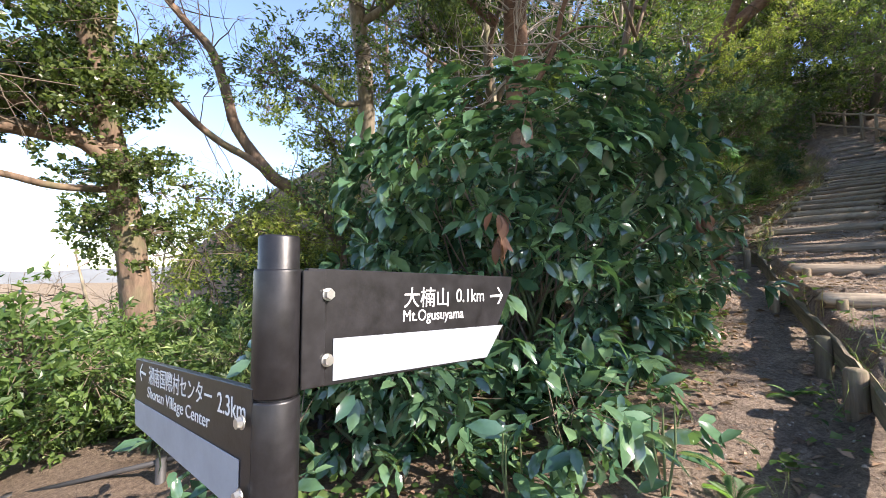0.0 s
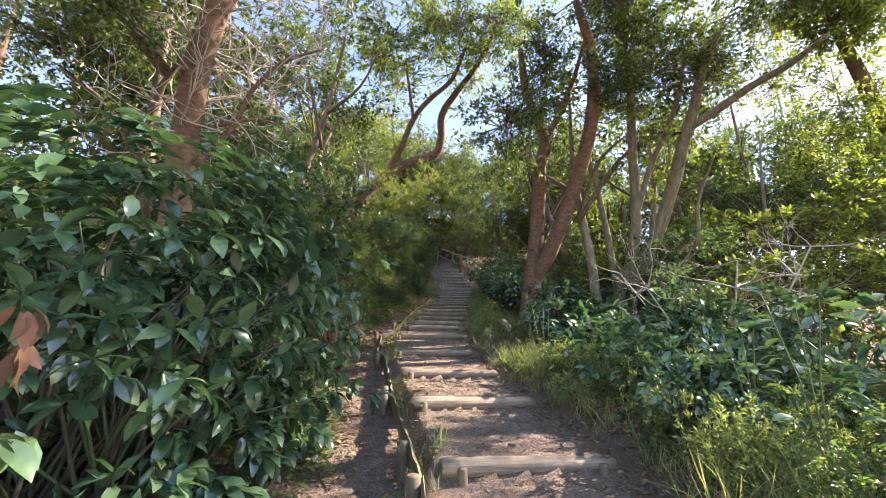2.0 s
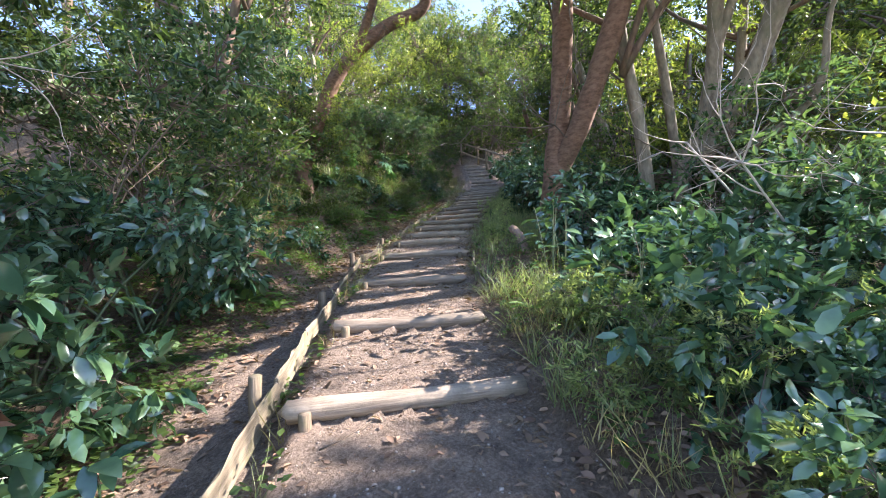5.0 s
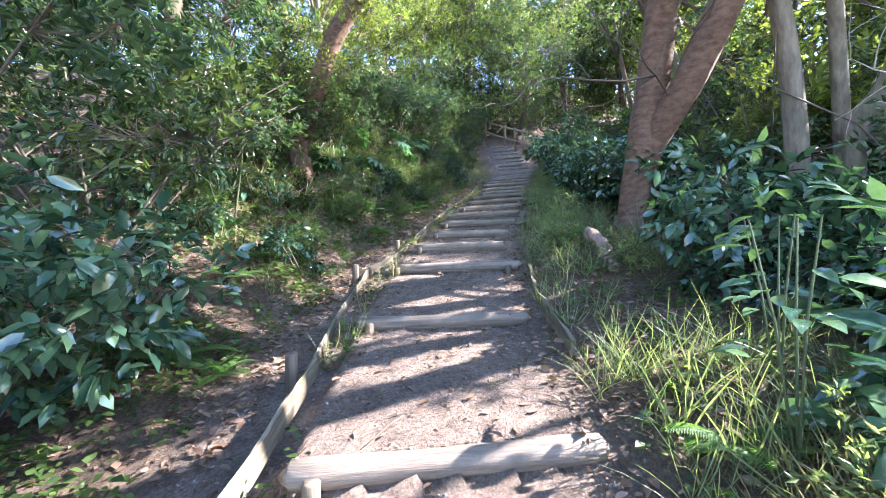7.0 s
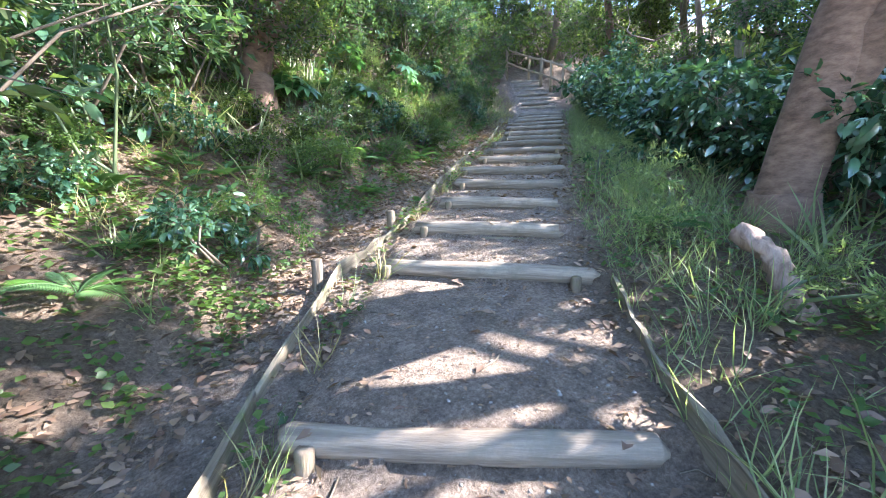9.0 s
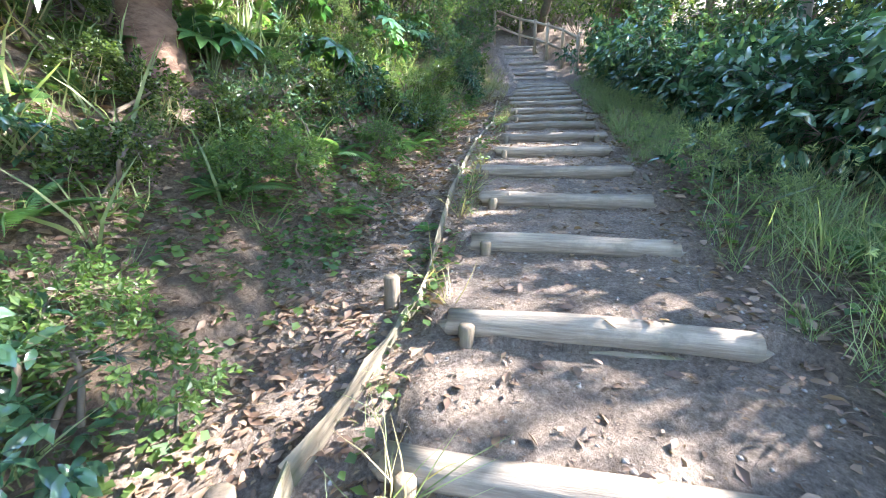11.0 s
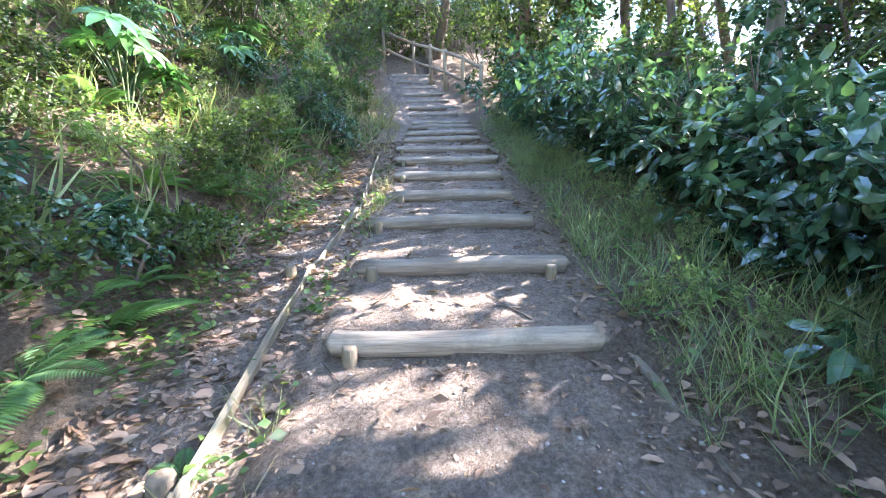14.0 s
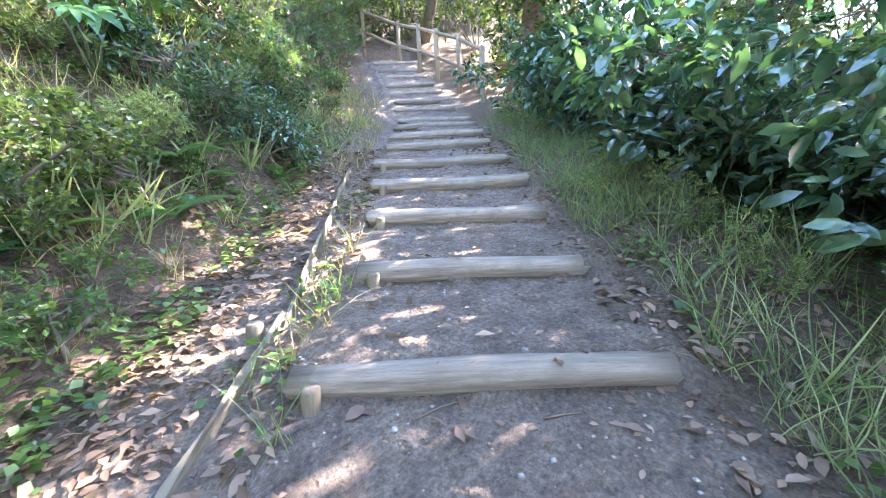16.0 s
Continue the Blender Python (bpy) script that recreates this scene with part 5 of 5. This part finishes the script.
# ---- ferns ----
pv, pf = [], []
rf = np.random.default_rng(4)
n = 26
along = np.linspace(0.1, 0.97, n)
curve = lambda t: np.stack([t, np.zeros_like(t), 0.42 * t - 0.62 * t * t], -1)
mid_pts = curve(along)
ln = 0.30 * np.sin(np.pi * np.clip(along * 0.93 + 0.1, 0, 1)) ** 0.8
for sgn in (1, -1):
    wy = np.stack([np.full(n, 0.45), np.full(n, sgn * 1.0), np.full(n, -0.12)], -1)
    v, f = leaves(LEAF_PLAIN, mid_pts, wy, ln, np.full(n, 0.15), rf, 6.0)
    pf.append(f + sum(len(k) for k in pv))
    pv.append(v)
st = curve(np.linspace(0, 1, 7))
tv, tf = tube([tuple(k) for k in st], [0.012] * 6 + [0.003], 3, 0, False)
tri = [(a, b, c) for a, b, c, d in tf] + [(a, c, d) for a, b, c, d in tf]
pf.append(np.array(tri) + sum(len(k) for k in pv))
pv.append(np.array([tuple(k) for k in tv]))
FROND = mesh_of("frond", np.concatenate(pv), np.concatenate(pf), M["fern"])


def fern(x, y, size, seed, fronds=7):
    g = gz(x, y)
    ob = thing("fern", (x, y, g), "green fern with arching feathery fronds on the forest floor", "fern", "ferns along the path")
    rg = random.Random(seed)
    for k in range(fronds):
        child("frond", FROND, ob, m=pose(0, 0, 0.01, rg.uniform(-15, 15), rg.uniform(-38, 0), k * 360 / fronds + rg.uniform(-20, 20)) @ Matrix.Scale(size * rg.uniform(0.75, 1.1), 4))


def at_sw(s, w):
    d = w + float(np.interp(s, MID_S, MID_D))
    return s * AX[0] + d * RT[0], s * AX[1] + d * RT[1]


rg = random.Random(12)
for i in range(78):
    s = rg.uniform(6.5, 18.5)
    x, y = at_sw(s, -rg.uniform(1.65, 3.9))
    fern(x, y, rg.uniform(0.26, 0.46), i, rg.randint(5, 8))
for i, (s, w, k) in enumerate([(2.0, -1.0, 0.16), (3.2, -1.05, 0.15), (6.2, 1.15, 0.25), (9.6, 1.35, 0.42), (10.4, 1.5, 0.34), (5.2, 1.2, 0.2), (14.6, -1.9, 0.36), (15.3, -2.1, 0.38), (13.9, -2.0, 0.34), (16.0, -1.9, 0.42), (11.5, -2.0, 0.42), (12.2, -1.9, 0.4), (12.5, -1.0, 0.14), (10.9, -1.02, 0.17), (13.2, 1.3, 0.22), (4.6, -1.9, 0.3), (5.4, -2.1, 0.3)]):
    fern(*at_sw(s, w), k, 90 + i, 6)

# ---- fatsia plants on the bank ----
lobes = []
for k in range(8):
    q = radians(-128 + k * 36.5)
    ln = 1.0 - 0.32 * abs(k - 3.5) / 3.5
    lobes.append((math.cos(q), math.sin(q), ln))
fv, ff = leaves(LEAF_BROAD, np.zeros((8, 3)), np.array([(c, s, -0.1) for c, s, l in lobes]), np.array([l for c, s, l in lobes]), np.full(8, 0.36), np.random.default_rng(1), 9.0)
PALM = mesh_of("leaf", fv, ff, M["fatsia"])


def fatsia(x, y, h, seed, count=9, size=0.27):
    g = gz(x, y)
    ob = thing("fatsia_plant", (x, y, g), "plant with large pale-green palmate lobed leaves on the bank", "plant", "palmate-leaved plants on the bank")
    rq = random.Random(seed)
    for k in range(count):
        q = k * 2.4
        tip = Vector((0.32 * h * math.cos(q) * rq.uniform(0.6, 1.3), 0.32 * h * math.sin(q) * rq.uniform(0.6, 1.3), h * rq.uniform(0.55, 1.0)))
        v, f = tube([(0, 0, -0.03), tuple(tip * 0.5 + Vector((0, 0, 0.08))), tuple(tip)], [0.009, 0.007, 0.004], 6, 0, False)
        child("stalk", mesh_of("stalk", [tuple(p) for p in v], f, M["stem_green"]), ob)
        child("leaf", PALM, ob, m=Matrix.Translation(tip) @ pose(0, 0, 0, rq.uniform(-25, 25), rq.uniform(5, 40), math.degrees(q)) @ Matrix.Scale(size * rq.uniform(0.7, 1.15), 4))


for i, (s, w, h) in enumerate([(12.6, -2.5, 0.55), (13.4, -3.3, 0.8), (14.7, -2.6, 0.7), (15.6, -3.2, 0.8), (16.7, -2.7, 0.7), (11.2, -2.9, 0.5), (17.6, -3.0, 0.7)]):
    fatsia(*at_sw(s, w), h, i)

# ---- sapling with large sunlit leaves hanging over the right of the path ----
for i, (x, y, h, n) in enumerate([(5.35, 3.15, 1.05, 22), (5.75, 3.3, 0.95, 18), (5.1, 2.3, 0.8, 14), (3.7, 0.3, 1.35, 26), (3.1, -0.3, 1.15, 22), (4.3, 0.7, 1.1, 20), (0.95, 1.75, 0.45, 10), (0.3, 1.75, 0.4, 10)]):
    g = gz(x, y)
    sp = thing("sapling", (x, y, g), "young shrub with large bright green leaves beside the path", "sapling", "saplings beside the path")
    rq = np.random.default_rng(i + 20)
    hh = rq.uniform(0.35, 1.0, n) * h
    q = rq.random(n) * 6.28
    pos = np.stack([0.12 * h * np.cos(q), 0.12 * h * np.sin(q), hh], -1)
    for k in range(n):
        wy = Vector((math.cos(q[k]), math.sin(q[k]), -0.25 + 0.3 * R.random()))
        child("leaf", single[k % 3], sp, m=Matrix.Translation(pos[k]) @ wy.to_track_quat("X", "Z").to_matrix().to_4x4() @ pose(0, 0, 0, R.uniform(-30, 30)) @ Matrix.Scale(R.uniform(0.11, 0.19), 4))
    for k in range(3):
        tv, tf = tube([(0, 0, -0.05), (0.05 * math.cos(k * 2.1), 0.05 * math.sin(k * 2.1), h * 0.5), (0.11 * h * math.cos(k * 2.1), 0.11 * h * math.sin(k * 2.1), h * 0.86)], [0.006, 0.005, 0.003], 6, 0, False)
        child("stem", mesh_of("stem", [tuple(p) for p in tv], tf, M["stem_green"]), sp)


# ---- stuff on the ground ----
def scatter(rng, n, s0, s1, w0, w1):
    s, w = rng.uniform(s0, s1, n), rng.uniform(w0, w1, n)
    d = w + np.interp(s, MID_S, MID_D)
    x, y = s * AX[0] + d * RT[0], s * AX[1] + d * RT[1]
    return np.stack([x, y, ground(x, y)[0]], -1), s, w


def stuff(name, label, category, v, f, mat, smooth_faces=True):
    tagged(new(name, mesh_of(name, v, f, mat, smooth_faces)), label, category, kind="stuff")


rl = np.random.default_rng(21)
def fallen_leaves(bands, template):
    pts = np.concatenate([scatter(rl, *b)[0] for b in bands])
    n = len(pts)
    pts[:, 2] += 0.005 + 0.014 * rl.random(n)
    q = rl.random(n) * 6.28
    wy = np.stack([np.cos(q), np.sin(q), rl.normal(0.05, 0.22, n)], -1)
    return leaves(template, pts, wy, 0.028 + 0.062 * rl.random(n) ** 1.5, rl.uniform(0.38, 0.55, n), rl, 1.3)


v1, f1 = fallen_leaves([(2200, 8.0, 19, -1.6, -0.75), (6200, 1.0, 20, 0.6, 1.7), (350, 1.5, 20, -0.75, 0.75), (6500, 6, 19, -2.8, -1.2)], LEAF_MID)
v2, f2 = fallen_leaves([(17000, 1.0, 22, -5.2, -1.3), (9000, 1.0, 21, 1.0, 4.8), (600, 1.0, 8, -1.6, -0.7), (3500, 8.0, 19, -1.6, -0.7), (1500, 1.5, 20, -0.7, 0.9)], LEAF_PLAIN)
stuff("leaf_litter", "brown fallen leaves strewn over the forest floor", "fallen leaves", np.concatenate((v1, v2)), np.concatenate((f1, f2 + len(v1))), M["litter"])

# grass tufts: green beside the stair, straw-coloured on the sunny bank
def grass(name, label, seed, bands, mat, lo, hi, per, wid=0.035):
    rng = np.random.default_rng(seed)
    pts = np.concatenate([scatter(rng, *b)[0] for b in bands])
    keep = lumps(pts[:, 0], pts[:, 1], 2.6, seed) + 0.5 * rng.normal(0, 1, len(pts)) > 0.05
    pts = pts[keep]
    n = len(pts) * per
    base = np.repeat(pts, per, 0) + rng.normal(0, 0.03, (n, 3)) * (1, 1, 0)
    qq = rng.random(n) * 6.28
    tilt_ = rng.uniform(0.25, 1.0, n)
    wy = np.stack([np.cos(qq) * tilt_, np.sin(qq) * tilt_, np.ones(n)], -1)
    ln = np.repeat(rng.uniform(lo, hi, len(pts)), per) * rng.uniform(0.6, 1.1, n)
    v, f = leaves(BLADE, base, wy, ln, np.full(n, wid), rng, 0.0)
    stuff(name, label, "grass", v, f, mat)


grass("grass", "long green grass tufts beside the log stair", 31, [(260, 2, 9, 0.8, 1.6), (170, 9, 17, 0.85, 1.5), (300, 2, 6.5, 0.9, 2.4), (260, 9, 17.5, 1.2, 2.6), (280, 12.5, 18.5, 0.95, 1.7), (90, 8, 18, -3.2, -1.8), (160, 2, 8, 1.5, 3.0)], M["grass"], 0.1, 0.38, 10, 0.024)
grass("fine_grass", "fine pale green grass hanging over the edge of the stair", 35, [(1500, 8.8, 21, 0.85, 2.0), (500, 1.5, 7, 0.85, 2.6), (80, 5.5, 9, 1.2, 2.6), (70, 2, 18, -0.9, -0.66)], M["grass"], 0.12, 0.4, 11, 0.014)
grass("dry_grass", "straw-coloured dry grass on the bank beside the stair", 32, [(420, 14, 18, -3.2, -1.6), (420, 17.5, 24, -2.6, -0.9), (200, 6, 11, -3.6, -2.2), (300, 2, 6.0, 0.85, 2.2), (420, 20, 28, -3.2, -0.95), (40, 2, 16, -0.85, -0.68)], M["dry_grass"], 0.12, 0.36, 9, 0.026)
grass("bamboo_grass", "low dwarf bamboo leaves on the bank", 33, [(900, 8, 21, -4.4, -1.8), (200, 17, 24, -3.2, -1.3), (120, 8, 16, 2.0, 3.6)], M["grass"], 0.18, 0.5, 8, 0.045)
grass("valley_reeds", "straw-coloured reeds on the valley slope", 34, [(700, -1.5, 4.5, -16, -5.5)], M["dry_grass"], 0.4, 0.9, 9, 0.02)

# creeping ivy and seedlings
ri = np.random.default_rng(51)
pts = np.concatenate([scatter(ri, *b)[0] for b in [(5600, 1.0, 20, -4.8, -1.5), (3600, 8, 22, -3.4, -1.35), (2400, 1.5, 19, 0.85, 3.0), (260, 2, 17, -0.95, -0.7), (500, 0.4, 3.2, -3.2, -1.4), (1500, 3.0, 9, -3.6, -1.6)]])
keep = lumps(pts[:, 0], pts[:, 1], 3.1, 5) + 0.4 * ri.normal(0, 1, len(pts)) > -0.05
pts = np.repeat(pts[keep], 6, 0)
n = len(pts)
pts += ri.normal(0, 0.045, (n, 3)) * (1, 1, 0)
pts[:, 2] = ground(pts[:, 0], pts[:, 1])[0] + ri.uniform(0.02, 0.11, n)
q = ri.random(n) * 6.28
v, f = leaves(LEAF_PLAIN, pts, np.stack([np.cos(q), np.sin(q), ri.normal(0, 0.3, n)], -1), ri.uniform(0.03, 0.07, n), ri.uniform(0.6, 0.85, n), ri, 1.3)
stuff("ground_ivy", "low creeping green leaves over the forest floor", "ground cover", v, f, M["fresh"])

# pebbles and crumbs of earth on the treads
rp = np.random.default_rng(61)
pts, _, _ = scatter(rp, 7000, 0.5, 19, -1.35, 0.95)
n = len(pts)
octa = np.array([(1, 0, 0), (0, 1, 0), (-1, 0, 0), (0, -1, 0), (0, 0, 0.7), (0, 0, -0.7)])
of = np.array([(0, 1, 4), (1, 2, 4), (2, 3, 4), (3, 0, 4), (1, 0, 5), (2, 1, 5), (3, 2, 5), (0, 3, 5)])
sc = (0.004 + 0.012 * rp.random(n) ** 4)[:, None, None] * rp.uniform(0.6, 1.3, (n, 6, 1))
v = (pts[:, None, :] + octa[None] * sc).reshape(-1, 3)
f = (of[None] + (np.arange(n) * 6)[:, None, None]).reshape(-1, 3)
M["pebble"] = plain("pebble", (0.3, 0.26, 0.22), 0.9, 0, 0.35, 6)
stuff("pebbles", "small pebbles and crumbs of earth on the treads", "pebbles", v, f, M["pebble"])

# crumbled leaf bits trodden into the path
rc = np.random.default_rng(71)
pts, _, _ = scatter(rc, 15000, 0.5, 19, -1.5, 1.0)
n = len(pts)
pts[:, 2] += 0.004
q = rc.random(n) * 6.28
v, f = leaves(LEAF_PLAIN, pts, np.stack([np.cos(q), np.sin(q), rc.normal(0, 0.25, n)], -1), rc.uniform(0.008, 0.035, n), rc.uniform(0.15, 0.6, n), rc, 1.2)
stuff("leaf_crumbs", "small crumbled leaf bits trodden into the earth", "leaf bits", v, f, M["litter"])

# fallen twigs
rt = random.Random(9)
for i in range(80):
    s, w = rt.uniform(1.5, 15), rt.choice((rt.uniform(-3.0, -0.8), rt.uniform(-0.7, 1.6)))
    x, y = at_sw(s, w)
    q, ln = rt.uniform(0, 6.28), rt.uniform(0.1, 0.35)
    pts = [(x + math.cos(q) * ln * k / 3 + rt.gauss(0, 0.008), y + math.sin(q) * ln * k / 3 + rt.gauss(0, 0.008)) for k in range(4)]
    v, f = tube([(a, b, gz(a, b) + 0.006) for a, b in pts], [0.005, 0.0045, 0.004, 0.0025], 5)
    tagged(new("fallen_twig", mesh_of("fallen_twig", [tuple(p) for p in v], f, M["twig"])), "thin fallen twig lying on the earth", "twig", "fallen twigs")

# ---- low hills on the horizon ----
hx, hf = [], []
for i in range(61):
    q = radians(60 + i * 3.0)
    hgt = 12 + 9 * math.sin(i * 0.7) + 5 * math.sin(i * 1.9)
    for r, z in ((900, -18), (960, hgt * 0.7), (1050, hgt), (1150, -18)):
        hx.append((r * math.cos(q), r * math.sin(q), z))
for i in range(60):
    for k in range(3):
        hf.append((i * 4 + k, i * 4 + k + 1, i * 4 + k + 5, i * 4 + k + 4))
# the woods' grey stands in for haze over the distance
M["hill"] = plain("hazy_far_woods", (0.16, 0.17, 0.17), 1.0, 0, 0.2, 0.02)
tagged(new("backdrop", mesh_of("backdrop", hx, hf, M["hill"])), "low wooded hills on the horizon, haze put into their grey colour", "hills", kind="structure")
